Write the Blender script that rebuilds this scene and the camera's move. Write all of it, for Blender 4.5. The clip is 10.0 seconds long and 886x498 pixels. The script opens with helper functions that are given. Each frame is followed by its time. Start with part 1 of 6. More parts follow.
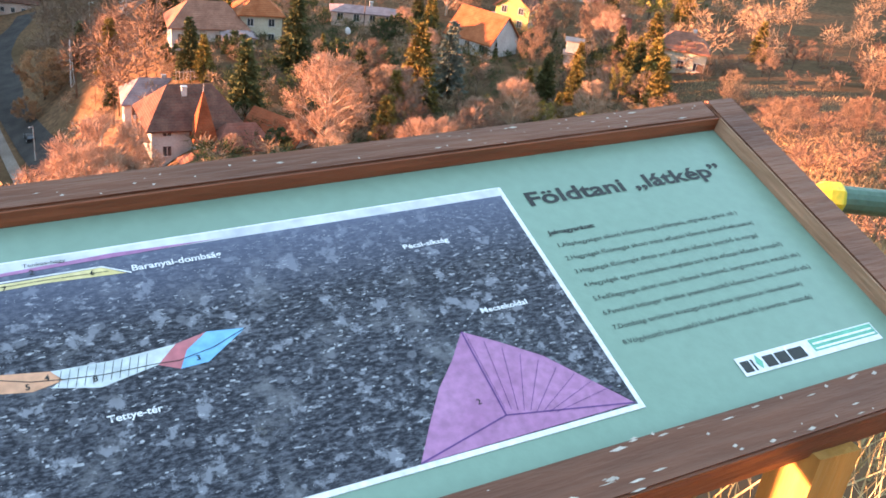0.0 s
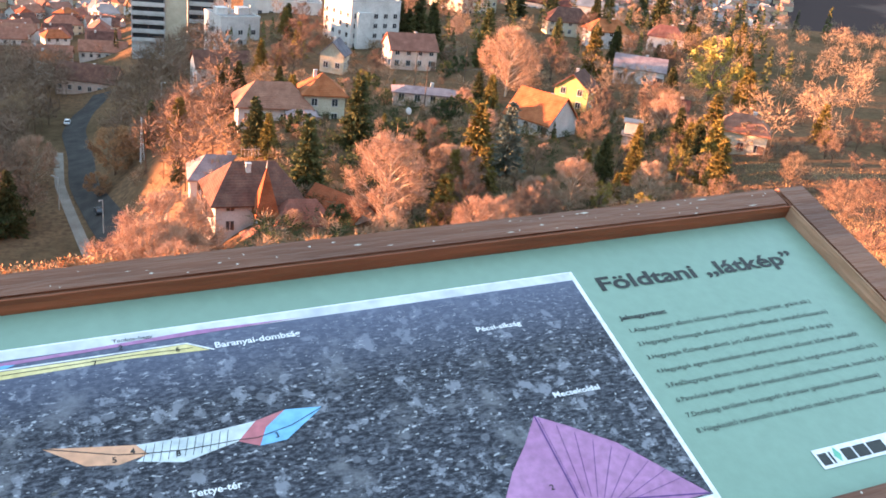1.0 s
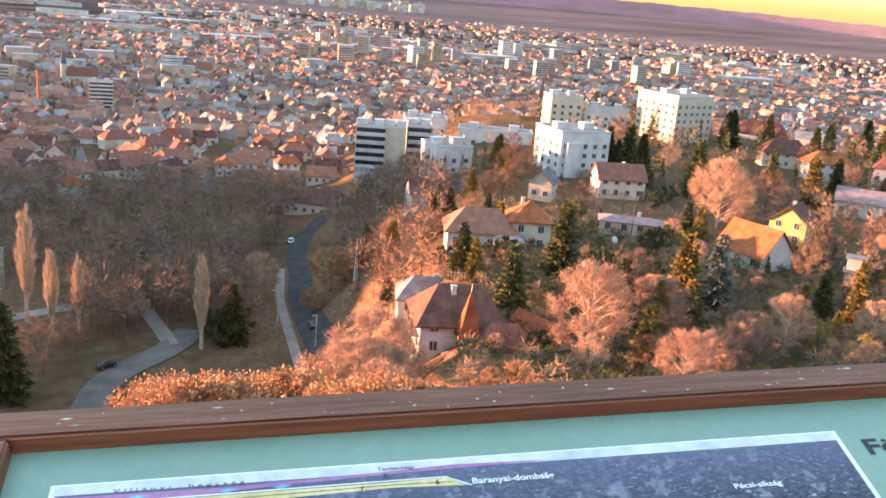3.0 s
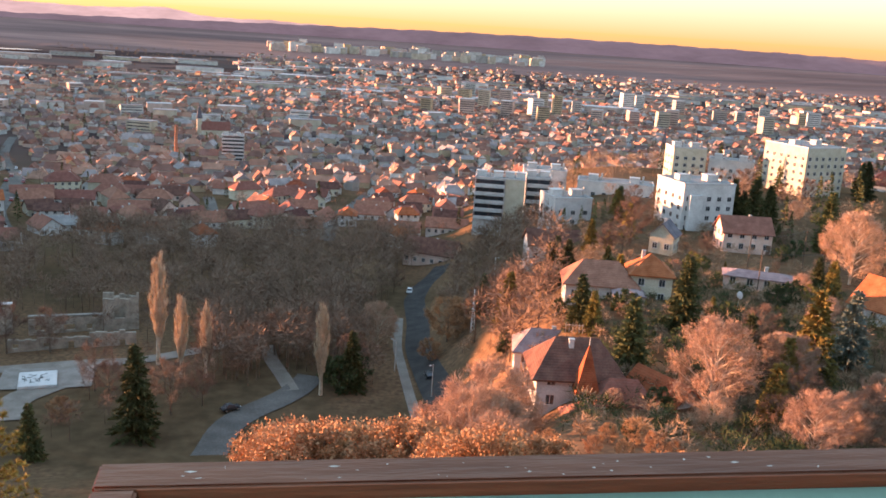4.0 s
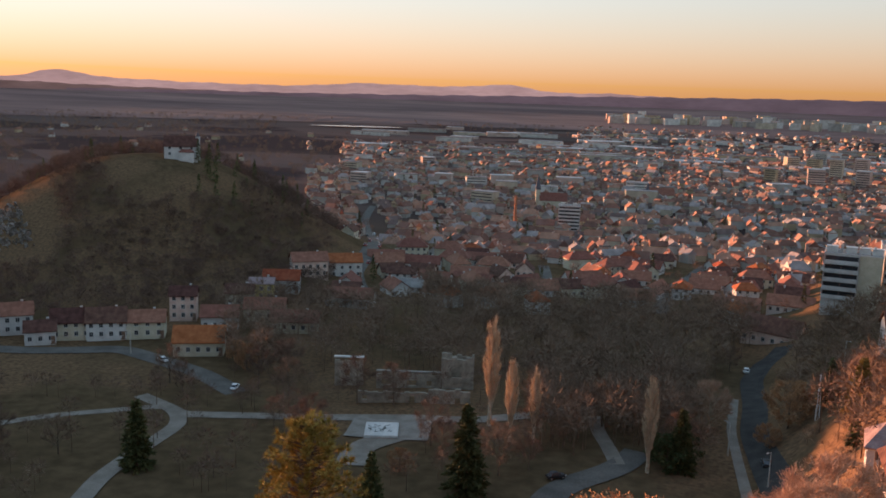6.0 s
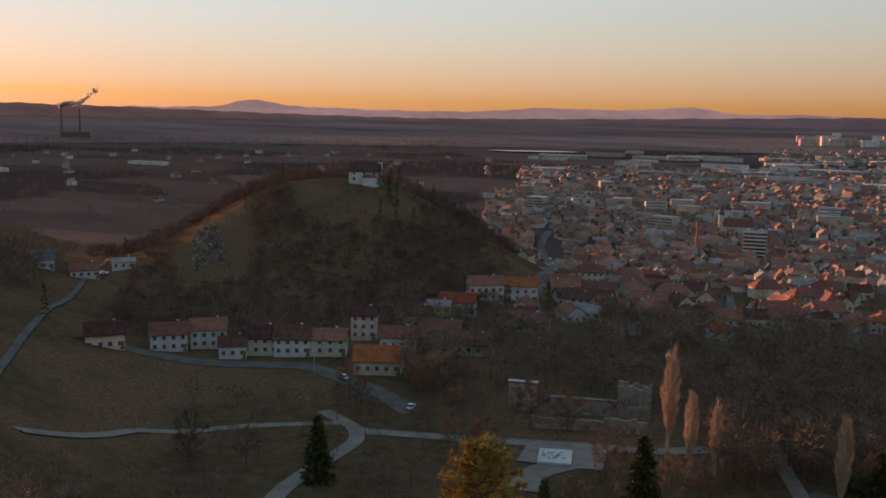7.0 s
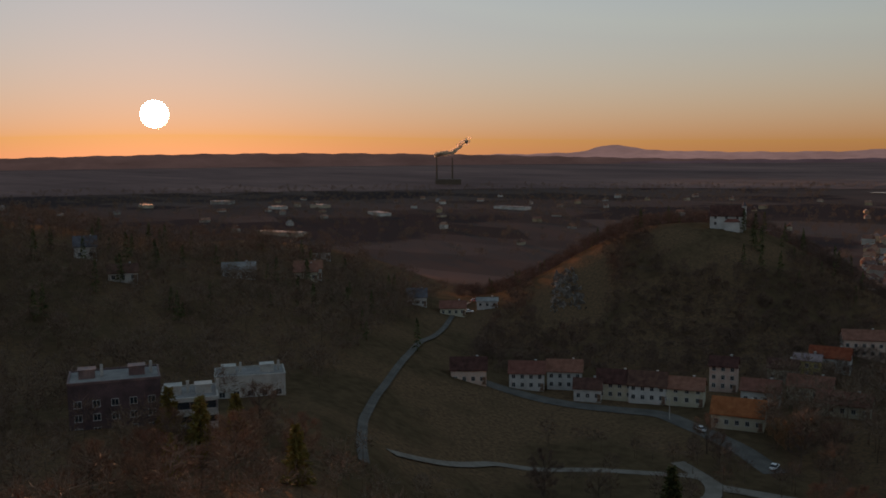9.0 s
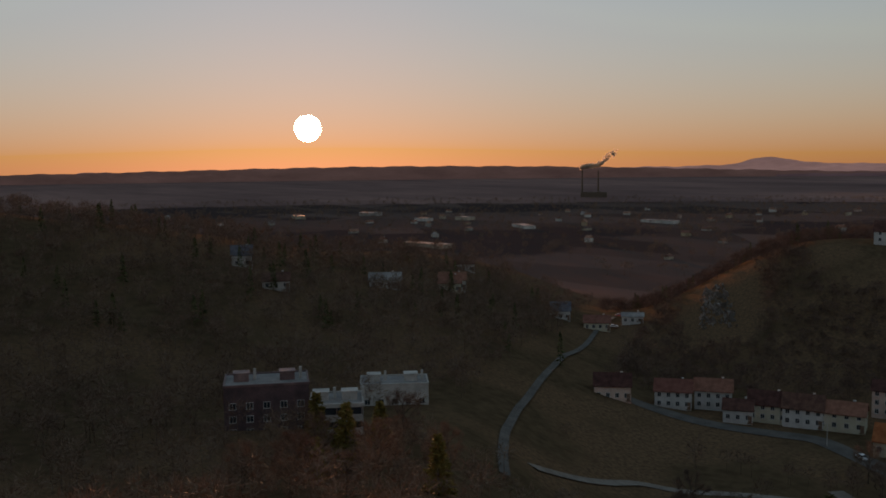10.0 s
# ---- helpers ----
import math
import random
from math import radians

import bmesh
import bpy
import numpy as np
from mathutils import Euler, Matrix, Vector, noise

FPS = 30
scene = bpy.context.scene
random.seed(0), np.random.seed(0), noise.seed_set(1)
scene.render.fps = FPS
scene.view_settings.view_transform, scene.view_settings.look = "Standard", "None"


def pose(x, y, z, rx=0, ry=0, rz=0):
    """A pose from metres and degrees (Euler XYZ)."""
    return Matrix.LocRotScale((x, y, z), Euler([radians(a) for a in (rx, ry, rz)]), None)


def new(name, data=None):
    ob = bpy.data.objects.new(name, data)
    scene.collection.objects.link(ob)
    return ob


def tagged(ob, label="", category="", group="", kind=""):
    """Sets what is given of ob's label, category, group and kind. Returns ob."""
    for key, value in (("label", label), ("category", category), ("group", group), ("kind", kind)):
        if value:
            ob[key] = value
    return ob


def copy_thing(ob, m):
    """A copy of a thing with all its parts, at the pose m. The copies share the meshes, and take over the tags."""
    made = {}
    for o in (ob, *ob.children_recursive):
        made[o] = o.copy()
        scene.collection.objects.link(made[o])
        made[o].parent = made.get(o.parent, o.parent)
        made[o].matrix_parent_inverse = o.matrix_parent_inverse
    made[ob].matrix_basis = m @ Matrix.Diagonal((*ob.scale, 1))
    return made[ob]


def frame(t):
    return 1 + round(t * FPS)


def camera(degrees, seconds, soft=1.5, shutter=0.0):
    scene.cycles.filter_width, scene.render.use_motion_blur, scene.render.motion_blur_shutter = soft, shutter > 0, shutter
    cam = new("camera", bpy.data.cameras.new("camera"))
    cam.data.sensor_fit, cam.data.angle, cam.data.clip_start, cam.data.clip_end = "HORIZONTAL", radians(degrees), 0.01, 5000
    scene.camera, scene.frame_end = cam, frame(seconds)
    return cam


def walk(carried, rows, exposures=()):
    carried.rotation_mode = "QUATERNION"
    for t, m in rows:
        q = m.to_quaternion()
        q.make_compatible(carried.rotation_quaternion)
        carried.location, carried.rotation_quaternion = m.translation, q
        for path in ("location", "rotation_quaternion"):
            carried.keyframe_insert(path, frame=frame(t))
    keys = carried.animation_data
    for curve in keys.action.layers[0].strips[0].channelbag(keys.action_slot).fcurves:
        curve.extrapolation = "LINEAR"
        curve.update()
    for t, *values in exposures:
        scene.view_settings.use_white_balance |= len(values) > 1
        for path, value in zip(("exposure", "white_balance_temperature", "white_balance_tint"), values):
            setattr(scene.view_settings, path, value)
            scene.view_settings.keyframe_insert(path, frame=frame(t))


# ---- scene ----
EYE = 1.6                       # the lens above the terrace
SUN_BEARING, SUN_HEIGHT = -61.8, 2.4


def aim(x, y, z, bearing, tilt, lean):
    """A camera pose: bearing clockwise from +y, tilt above the level, lean to the left."""
    return pose(x, y, z, 90 + tilt, 0, -bearing) @ pose(0, 0, 0, 0, 0, lean)


cam = camera(50.86, 10.0, soft=1.7)
PATH = [
    (0.0, 0.000, 0.000, 0.000, 34.74, -26.42, 7.54),
    (0.5, -0.017, -0.002, 0.009, 32.89, -24.09, 7.15),
    (1.0, -0.034, -0.003, 0.015, 30.33, -22.12, 6.74),
    (1.5, -0.056, -0.009, 0.026, 27.35, -20.31, 6.23),
    (2.0, -0.088, -0.011, 0.034, 24.00, -18.74, 5.78),
    (2.5, -0.124, -0.002, 0.036, 20.30, -17.21, 5.36),
    (4.0, -0.124, 0.010, 0.060, 8.84, -13.09, 3.82),
    (4.5, -0.142, 0.009, 0.063, 4.76, -12.24, 3.25),
    (5.0, -0.146, 0.009, 0.066, 0.00, -11.53, 2.73),
    (5.5, -0.152, 0.009, 0.068, -5.75, -10.69, 2.28),
    (6.0, -0.158, 0.009, 0.068, -11.98, -9.77, 1.87),
    (7.5, -0.169, 0.009, 0.068, -28.22, -7.91, 0.52),
    (8.0, -0.171, 0.009, 0.068, -33.85, -7.27, 0.11),
    (8.5, -0.173, 0.009, 0.068, -39.55, -6.58, -0.28),
    (9.0, -0.175, 0.009, 0.068, -44.82, -5.89, -0.55),
    (9.5, -0.178, 0.009, 0.068, -49.75, -5.32, -0.67),
    (10.0, -0.180, 0.009, 0.068, -53.68, -5.03, -0.63),
]
walk(cam, [(t, aim(x, y, EYE + z, b, p, l)) for t, x, y, z, b, p, l in PATH],
     exposures=[(0, 3.1, 7900, 45), (2.5, 3.2, 7900, 45), (4.0, 2.6, 7700, 44), (5.0, 2.05, 7700, 43), (6.0, 1.55, 7700, 43),
                (7.5, 0.8, 8000, 43), (8.5, 0.45, 8300, 43), (10.0, 0.2, 8400, 43)])

# ---- sky and sun ----
world = bpy.data.worlds.new("sky")
scene.world = world
world.use_nodes = True
wt = world.node_tree
sky = wt.nodes.new("ShaderNodeTexSky")
sky.sky_type = "NISHITA"
sky.sun_disc = True
sky.sun_size = radians(1.6)
sky.sun_intensity = 0.6
sky.sun_elevation = radians(SUN_HEIGHT)
sky.sun_rotation = radians(SUN_BEARING)
sky.altitude = 250
sky.air_density = 1.49
sky.dust_density = 0.24
sky.ozone_density = 2.85
calm = wt.nodes.new("ShaderNodeHueSaturation")
calm.inputs["Saturation"].default_value = 0.87
calm.inputs["Hue"].default_value = 0.464
soft_sky = wt.nodes.new("ShaderNodeGamma")
soft_sky.inputs[1].default_value = 0.53
wt.links.new(sky.outputs[0], soft_sky.inputs[0])
wt.links.new(soft_sky.outputs[0], calm.inputs["Color"])
clear = wt.nodes.new("ShaderNodeMix")
clear.data_type, clear.blend_type = "RGBA", "MULTIPLY"
clear.inputs["Factor"].default_value = 1.0
clear.inputs["B"].default_value = (0.65, 1.0, 1.20, 1)
wt.links.new(calm.outputs[0], clear.inputs["A"])
wt.links.new(clear.outputs["Result"], wt.nodes["Background"].inputs[0])
wt.nodes["Background"].inputs[1].default_value = 0.29
sun = new("sun", bpy.data.lights.new("sun", "SUN"))
sun.data.energy = 4.8
sun.data.angle = radians(0.6)
sun.data.color = (1.0, 0.58, 0.32)
_b, _e = radians(SUN_BEARING), radians(SUN_HEIGHT)
TO_SUN = Vector((math.sin(_b) * math.cos(_e), math.cos(_b) * math.cos(_e), math.sin(_e)))
sun.rotation_euler = TO_SUN.to_track_quat("Z", "Y").to_euler()
# ---- the lie of the land ----
def ease(a, b, v):
    k = np.clip((v - a) / (b - a), 0, 1)
    return k * k * (3 - 2 * k)


def ground_z(x, y):
    """Height of the ground: a hillside terrace over a valley, a ridge with houses, two hills, the plain."""
    x, y = np.asarray(x, float), np.asarray(y, float)
    r, th = np.hypot(x, y), np.degrees(np.arctan2(x, y))
    valley = np.interp(r, [0, 2.4, 8, 40, 110, 165, 330, 500, 740, 2500, 3100, 4950],
                       [0, -.05, -3.5, -25, -62, -79, -82, -94, -110, -112, -98, -60])
    ridge = np.interp(r, [0, 2.4, 8, 60, 120, 300, 430, 520, 720, 2500, 3100, 4950],
                      [0, -.05, -3.2, -31, -46, -50, -51.5, -66, -108, -112, -98, -60])
    slope = np.interp(r, [0, 2.4, 8, 60, 150, 300, 490, 640, 850, 2500, 3100, 4950],
                      [0, -.05, -2.2, -21, -36, -43, -47, -66, -109, -112, -98, -60])
    crest = np.interp(th, [-86, -72, -62, -52, -46, -42.5, -38], [-10, -24, -40, -48, -54, -63, -68])
    near = np.interp(r, [0, 2.4, 8, 60, 165, 250], [0, -.05, -3.5, -29, -52, -58])
    far = np.interp(th, [-60, -46], [430, 570])
    k = ease(235, far, r)
    left = near * (1 - k) + crest * k
    left = left + (np.interp(r, [700, 1000, 2500, 3100, 4950], [-111, -111, -112, -98, -60]) - left) * ease(far + 40, far + 330, r)
    z = valley + (ridge - valley) * ease(6.5, 19, th)
    z = z + (slope - z) * ease(36, 60, th)
    z = z + (left - z) * (1 - ease(-56, -38, th))
    # the chapel hill
    b = radians(-29.5)
    ux, uy = math.cos(b), -math.sin(b)
    s = (x - 505 * math.sin(b)) * ux + (y - 505 * math.cos(b)) * uy
    d = x * math.sin(b) + y * math.cos(b) - 505
    q = (s / np.where(s > 0, 92, 98)) ** 2 + (d / np.where(d > 0, 130, 105)) ** 2
    z = z + 58 * np.exp(-q ** 1.25)
    # rising ground behind the terrace
    back = ease(80, 130, np.abs(th))
    z = z * (1 - back) + back * (0.35 * np.clip(r - 4, 0, 160) + 0.02 * np.clip(r - 160, 0, 900))
    # small rolls
    roll = np.sin(x / 37 + 1.3) * np.sin(y / 29) * 1.2 + np.sin(x / 11) * np.sin(y / 13 + 2) * 0.35
    return z + roll * ease(25, 120, r)


# ---- materials ----
def nodes_of(name):
    m = bpy.data.materials.new(name)
    m.use_nodes = True
    t = m.node_tree
    return m, t, t.nodes["Principled BSDF"]


def surf(name, dark, light, scale=2.0, rough=0.85, bump=0.2, fine=9.0, tint=0.0, where="Object", island=False, metal=0.0, stretch=(1, 1, 1), vary=0.2):
    """A surface that varies between two colours at two scales, with fine relief and a shift from thing to thing."""
    m, t, b = nodes_of(name)
    n, k = t.nodes, t.links.new
    if where == "Position":
        src = n.new("ShaderNodeNewGeometry").outputs["Position"]
    else:
        src = n.new("ShaderNodeTexCoord").outputs["Object"]
    mp = n.new("ShaderNodeMapping")
    mp.inputs["Scale"].default_value = stretch
    k(src, mp.inputs["Vector"])
    big, small = n.new("ShaderNodeTexNoise"), n.new("ShaderNodeTexNoise")
    for tex, s in ((big, scale), (small, scale * fine)):
        tex.inputs["Scale"].default_value = s
        tex.inputs["Detail"].default_value = 4
        k(mp.outputs[0], tex.inputs["Vector"])
    mix = n.new("ShaderNodeMix")
    mix.data_type = "RGBA"
    ramp = n.new("ShaderNodeMapRange")
    ramp.inputs[1].default_value, ramp.inputs[2].default_value = 0.32, 0.68
    k(big.outputs["Fac"], ramp.inputs[0])
    k(ramp.outputs[0], mix.inputs["Factor"])
    mix.inputs["A"].default_value, mix.inputs["B"].default_value = (*dark, 1), (*light, 1)
    hsv = n.new("ShaderNodeHueSaturation")
    val = n.new("ShaderNodeMapRange")
    val.inputs[1].default_value, val.inputs[2].default_value = 0.25, 0.75
    val.inputs[3].default_value, val.inputs[4].default_value = 1 - vary, 1 + vary
    k(small.outputs["Fac"], val.inputs[0])
    last = val.outputs[0]
    if tint:
        if island:
            rnd = n.new("ShaderNodeNewGeometry").outputs["Random Per Island"]
        else:
            rnd = n.new("ShaderNodeObjectInfo").outputs["Random"]
        sp = n.new("ShaderNodeMapRange")
        sp.inputs[3].default_value, sp.inputs[4].default_value = 1 - tint, 1 + tint
        k(rnd, sp.inputs[0])
        mul = n.new("ShaderNodeMath")
        mul.operation = "MULTIPLY"
        k(last, mul.inputs[0])
        k(sp.outputs[0], mul.inputs[1])
        last = mul.outputs[0]
        hue = n.new("ShaderNodeMapRange")
        hue.inputs[3].default_value, hue.inputs[4].default_value = 0.5 - tint * 0.04, 0.5 + tint * 0.04
        k(rnd, hue.inputs[0])
        k(hue.outputs[0], hsv.inputs["Hue"])
    k(mix.outputs["Result"], hsv.inputs["Color"])
    k(last, hsv.inputs["Value"])
    k(hsv.outputs[0], b.inputs["Base Color"])
    b.inputs["Roughness"].default_value = rough
    b.inputs["Specular IOR Level"].default_value = 0.06 if rough >= 0.8 else 0.4
    b.inputs["Metallic"].default_value = metal
    if bump:
        bp = n.new("ShaderNodeBump")
        bp.inputs["Strength"].default_value = bump
        bp.inputs["Distance"].default_value = 0.3 / scale
        k(small.outputs["Fac"], bp.inputs["Height"])
        k(bp.outputs[0], b.inputs["Normal"])
    return m


def choice(name, colours, rough=0.85, scale=1.0, dirt=0.25):
    """One of several colours for each loose piece of a mesh, with patches of dirt."""
    m, t, b = nodes_of(name)
    n, k = t.nodes, t.links.new
    ramp = n.new("ShaderNodeValToRGB")
    ramp.color_ramp.interpolation = "CONSTANT"
    while len(ramp.color_ramp.elements) < len(colours):
        ramp.color_ramp.elements.new(0.5)
    for i, c in enumerate(colours):
        ramp.color_ramp.elements[i].position = i / len(colours)
        ramp.color_ramp.elements[i].color = (*c, 1)
    geo = n.new("ShaderNodeNewGeometry")
    k(geo.outputs["Random Per Island"], ramp.inputs[0])
    tex = n.new("ShaderNodeTexNoise")
    tex.inputs["Scale"].default_value = scale
    tex.inputs["Detail"].default_value = 5
    k(geo.outputs["Position"], tex.inputs["Vector"])
    val = n.new("ShaderNodeMapRange")
    val.inputs[1].default_value, val.inputs[2].default_value = 0.3, 0.7
    val.inputs[3].default_value, val.inputs[4].default_value = 1 - dirt, 1 + dirt
    k(tex.outputs["Fac"], val.inputs[0])
    hsv = n.new("ShaderNodeHueSaturation")
    k(ramp.outputs[0], hsv.inputs["Color"])
    k(val.outputs[0], hsv.inputs["Value"])
    k(hsv.outputs[0], b.inputs["Base Color"])
    b.inputs["Roughness"].default_value = rough
    b.inputs["Specular IOR Level"].default_value = 0.02
    return m


def roof_tiles(name, dark, light):
    """Clay tiles: courses across the slope, weathered patches."""
    m = surf(name, dark, light, 0.6, 0.8, 0.0, 7, tint=0.18)
    t = m.node_tree
    wave = t.nodes.new("ShaderNodeTexWave")
    wave.bands_direction = "Z"
    wave.inputs["Scale"].default_value = 1.1
    wave.inputs["Distortion"].default_value = 0.6
    co = t.nodes.new("ShaderNodeTexCoord")
    t.links.new(co.outputs["Object"], wave.inputs["Vector"])
    bp = t.nodes.new("ShaderNodeBump")
    bp.inputs["Strength"].default_value = 0.6
    bp.inputs["Distance"].default_value = 0.06
    t.links.new(wave.outputs["Fac"], bp.inputs["Height"])
    t.links.new(bp.outputs[0], t.nodes["Principled BSDF"].inputs["Normal"])
    return m


def earth():
    """Dry grass, leaf litter and lawn on the slopes; ploughed and fallow fields on the plain."""
    m, t, b = nodes_of("winter_earth")
    n, k = t.nodes, t.links.new
    geo = n.new("ShaderNodeNewGeometry")

    def noise_tex(scale, detail=5):
        x = n.new("ShaderNodeTexNoise")
        x.inputs["Scale"].default_value, x.inputs["Detail"].default_value = scale, detail
        k(geo.outputs["Position"], x.inputs["Vector"])
        return x.outputs["Fac"]

    def mixed(f, a, c, lo=0.4, hi=0.6):
        r = n.new("ShaderNodeMapRange")
        r.inputs[1].default_value, r.inputs[2].default_value = lo, hi
        k(f, r.inputs[0])
        x = n.new("ShaderNodeMix")
        x.data_type = "RGBA"
        k(r.outputs[0], x.inputs["Factor"])
        for s, v in (("A", a), ("B", c)):
            if isinstance(v, tuple):
                x.inputs[s].default_value = (*v, 1)
            else:
                k(v, x.inputs[s])
        return x.outputs["Result"]

    litter = mixed(noise_tex(0.9, 8), (0.085, 0.050, 0.032), (0.19, 0.105, 0.058), 0.3, 0.7)
    lawn = mixed(noise_tex(0.3, 8), (0.072, 0.045, 0.026), (0.120, 0.074, 0.042), 0.3, 0.7)
    cover = mixed(noise_tex(0.021), litter, lawn, 0.46, 0.56)
    cells = n.new("ShaderNodeTexVoronoi")
    cells.inputs["Scale"].default_value = 0.0045
    st = n.new("ShaderNodeMapping")
    st.inputs["Rotation"].default_value = (0, 0, 0.5)
    st.inputs["Scale"].default_value = (0.5, 1.4, 0)
    k(geo.outputs["Position"], st.inputs["Vector"])
    k(st.outputs[0], cells.inputs["Vector"])
    sep = n.new("ShaderNodeSeparateColor")
    k(cells.outputs["Color"], sep.inputs[0])
    field = mixed(sep.outputs[0], (0.070, 0.045, 0.039), (0.135, 0.086, 0.074), 0.1, 0.9)
    wood = mixed(noise_tex(0.0022, 6), field, (0.062, 0.041, 0.038), 0.5, 0.53)
    ln = n.new("ShaderNodeVectorMath")
    ln.operation = "LENGTH"
    k(geo.outputs["Position"], ln.inputs[0])
    k(mixed(ln.outputs["Value"], cover, wood, 560, 820), b.inputs["Base Color"])
    b.inputs["Roughness"].default_value = 0.95
    b.inputs["Specular IOR Level"].default_value = 0.0
    bp = n.new("ShaderNodeBump")
    bp.inputs["Strength"].default_value, bp.inputs["Distance"].default_value = 0.4, 0.12
    k(noise_tex(1.4, 8), bp.inputs["Height"])
    k(bp.outputs[0], b.inputs["Normal"])
    return m


M = {}
M["earth"] = earth()
M["plaster_white"] = surf("plaster_white", (0.40, 0.385, 0.365), (0.52, 0.505, 0.48), 0.35, 0.9, 0.1, 12, tint=0.08)
M["plaster_cream"] = surf("plaster_cream", (0.40, 0.35, 0.26), (0.50, 0.45, 0.35), 0.35, 0.9, 0.1, 12, tint=0.08)
M["plaster_yellow"] = surf("plaster_yellow", (0.40, 0.29, 0.10), (0.50, 0.38, 0.16), 0.35, 0.9, 0.1, 12)
M["plaster_pink"] = surf("plaster_pink", (0.52, 0.34, 0.28), (0.64, 0.46, 0.38), 0.35, 0.9, 0.1, 12, tint=0.08)
M["plaster_grey"] = surf("plaster_grey", (0.38, 0.36, 0.34), (0.52, 0.49, 0.45), 0.35, 0.9, 0.1, 12, tint=0.1)
M["concrete"] = surf("concrete", (0.36, 0.34, 0.31), (0.50, 0.47, 0.43), 0.5, 0.9, 0.2, 10)
M["roof_red"] = roof_tiles("roof_red", (0.185, 0.070, 0.050), (0.27, 0.108, 0.078))
M["roof_orange"] = roof_tiles("roof_orange", (0.23, 0.055, 0.024), (0.34, 0.095, 0.045))
M["roof_brown"] = roof_tiles("roof_brown", (0.075, 0.032, 0.026), (0.14, 0.062, 0.048))
M["roof_mauve"] = roof_tiles("roof_mauve", (0.22, 0.15, 0.15), (0.33, 0.24, 0.23))
M["roof_slate"] = roof_tiles("roof_slate", (0.07, 0.07, 0.085), (0.14, 0.13, 0.14))
M["roof_felt"] = surf("roof_felt", (0.17, 0.16, 0.155), (0.29, 0.275, 0.26), 0.25, 0.85, 0.1, 10)
M["stone"] = surf("old_stone", (0.20, 0.16, 0.125), (0.36, 0.30, 0.24), 0.6, 0.95, 0.7, 6)
M["cliff"] = surf("pale_rock", (0.15, 0.12, 0.10), (0.31, 0.26, 0.23), 0.12, 0.95, 0.9, 7)
M["paving"] = surf("paving", (0.18, 0.150, 0.128), (0.25, 0.215, 0.185), 0.3, 0.9, 0.1, 12, where="Position")
M["path"] = surf("gravel_path", (0.165, 0.135, 0.112), (0.24, 0.20, 0.168), 0.25, 0.95, 0.2, 14, where="Position")
M["asphalt"] = surf("asphalt", (0.035, 0.032, 0.030), (0.06, 0.055, 0.05), 0.3, 0.9, 0.1, 16, where="Position")
M["street"] = surf("worn_street", (0.085, 0.076, 0.068), (0.135, 0.118, 0.104), 0.2, 0.9, 0.1, 12, where="Position")
M["lawn"] = surf("lawn", (0.055, 0.062, 0.025), (0.10, 0.095, 0.045), 0.4, 0.95, 0.5, 10, where="Position")
M["bark"] = surf("bark", (0.085, 0.058, 0.042), (0.17, 0.12, 0.09), 2.0, 0.95, 0.5, 6, tint=0.2)
M["bark_pale"] = surf("bark_pale", (0.32, 0.24, 0.17), (0.52, 0.42, 0.32), 1.0, 0.9, 0.3, 5)
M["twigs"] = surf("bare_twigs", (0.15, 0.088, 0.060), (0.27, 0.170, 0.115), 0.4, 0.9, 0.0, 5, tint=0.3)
# Darker copy of the bare twigs: valley and hillside shade put into the colour.
M["twigs_shade_dark"] = surf("shade_dark_twigs", (0.115, 0.068, 0.050), (0.20, 0.122, 0.090), 0.4, 0.9, 0.0, 5, tint=0.3)
M["twigs_warm"] = surf("warm_twigs", (0.27, 0.155, 0.105), (0.44, 0.27, 0.185), 0.4, 0.9, 0.0, 5, tint=0.15)
M["leaves_rust"] = surf("rust_leaves", (0.27, 0.13, 0.065), (0.45, 0.25, 0.13), 0.5, 0.85, 0.0, 6, tint=0.15)
M["leaves_olive"] = surf("olive_leaves", (0.16, 0.14, 0.035), (0.32, 0.25, 0.08), 0.5, 0.85, 0.0, 6, tint=0.2)
M["poplar_twigs"] = surf("poplar_twigs", (0.38, 0.275, 0.18), (0.54, 0.41, 0.29), 0.4, 0.9, 0.0, 5)
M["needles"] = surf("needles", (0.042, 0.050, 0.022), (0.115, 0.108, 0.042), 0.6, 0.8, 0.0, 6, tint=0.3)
M["needles_blue"] = surf("blue_needles", (0.075, 0.105, 0.090), (0.17, 0.19, 0.15), 0.6, 0.8, 0.0, 6)
# Lit versions of the needles: low sunlight is put into both golden colours.
M["needles_sunlit"] = surf("sunlit_gold_needles", (0.105, 0.082, 0.022), (0.25, 0.175, 0.052), 0.6, 0.8, 0.0, 6, tint=0.15)
M["pine_needles_sunlit"] = surf("pine_needles_sunlit", (0.17, 0.125, 0.030), (0.37, 0.26, 0.075), 0.6, 0.8, 0.0, 6, tint=0.15)
M["dry_grass"] = surf("dry_grass", (0.34, 0.24, 0.11), (0.60, 0.46, 0.25), 3.0, 0.9, 0.0, 5)
M["slope_straw"] = surf("slope_straw", (0.26, 0.155, 0.078), (0.42, 0.265, 0.14), 0.15, 0.9, 0.0, 8, where="Position")
M["photo_roof"] = surf("printed_roof", (0.22, 0.24, 0.26), (0.40, 0.42, 0.43), 14, 0.4, 0.0)
M["timber"] = surf("brown_stained_timber", (0.125, 0.040, 0.020), (0.25, 0.088, 0.045), 5.0, 0.6, 0.35, 9, stretch=(0.12, 1, 1))
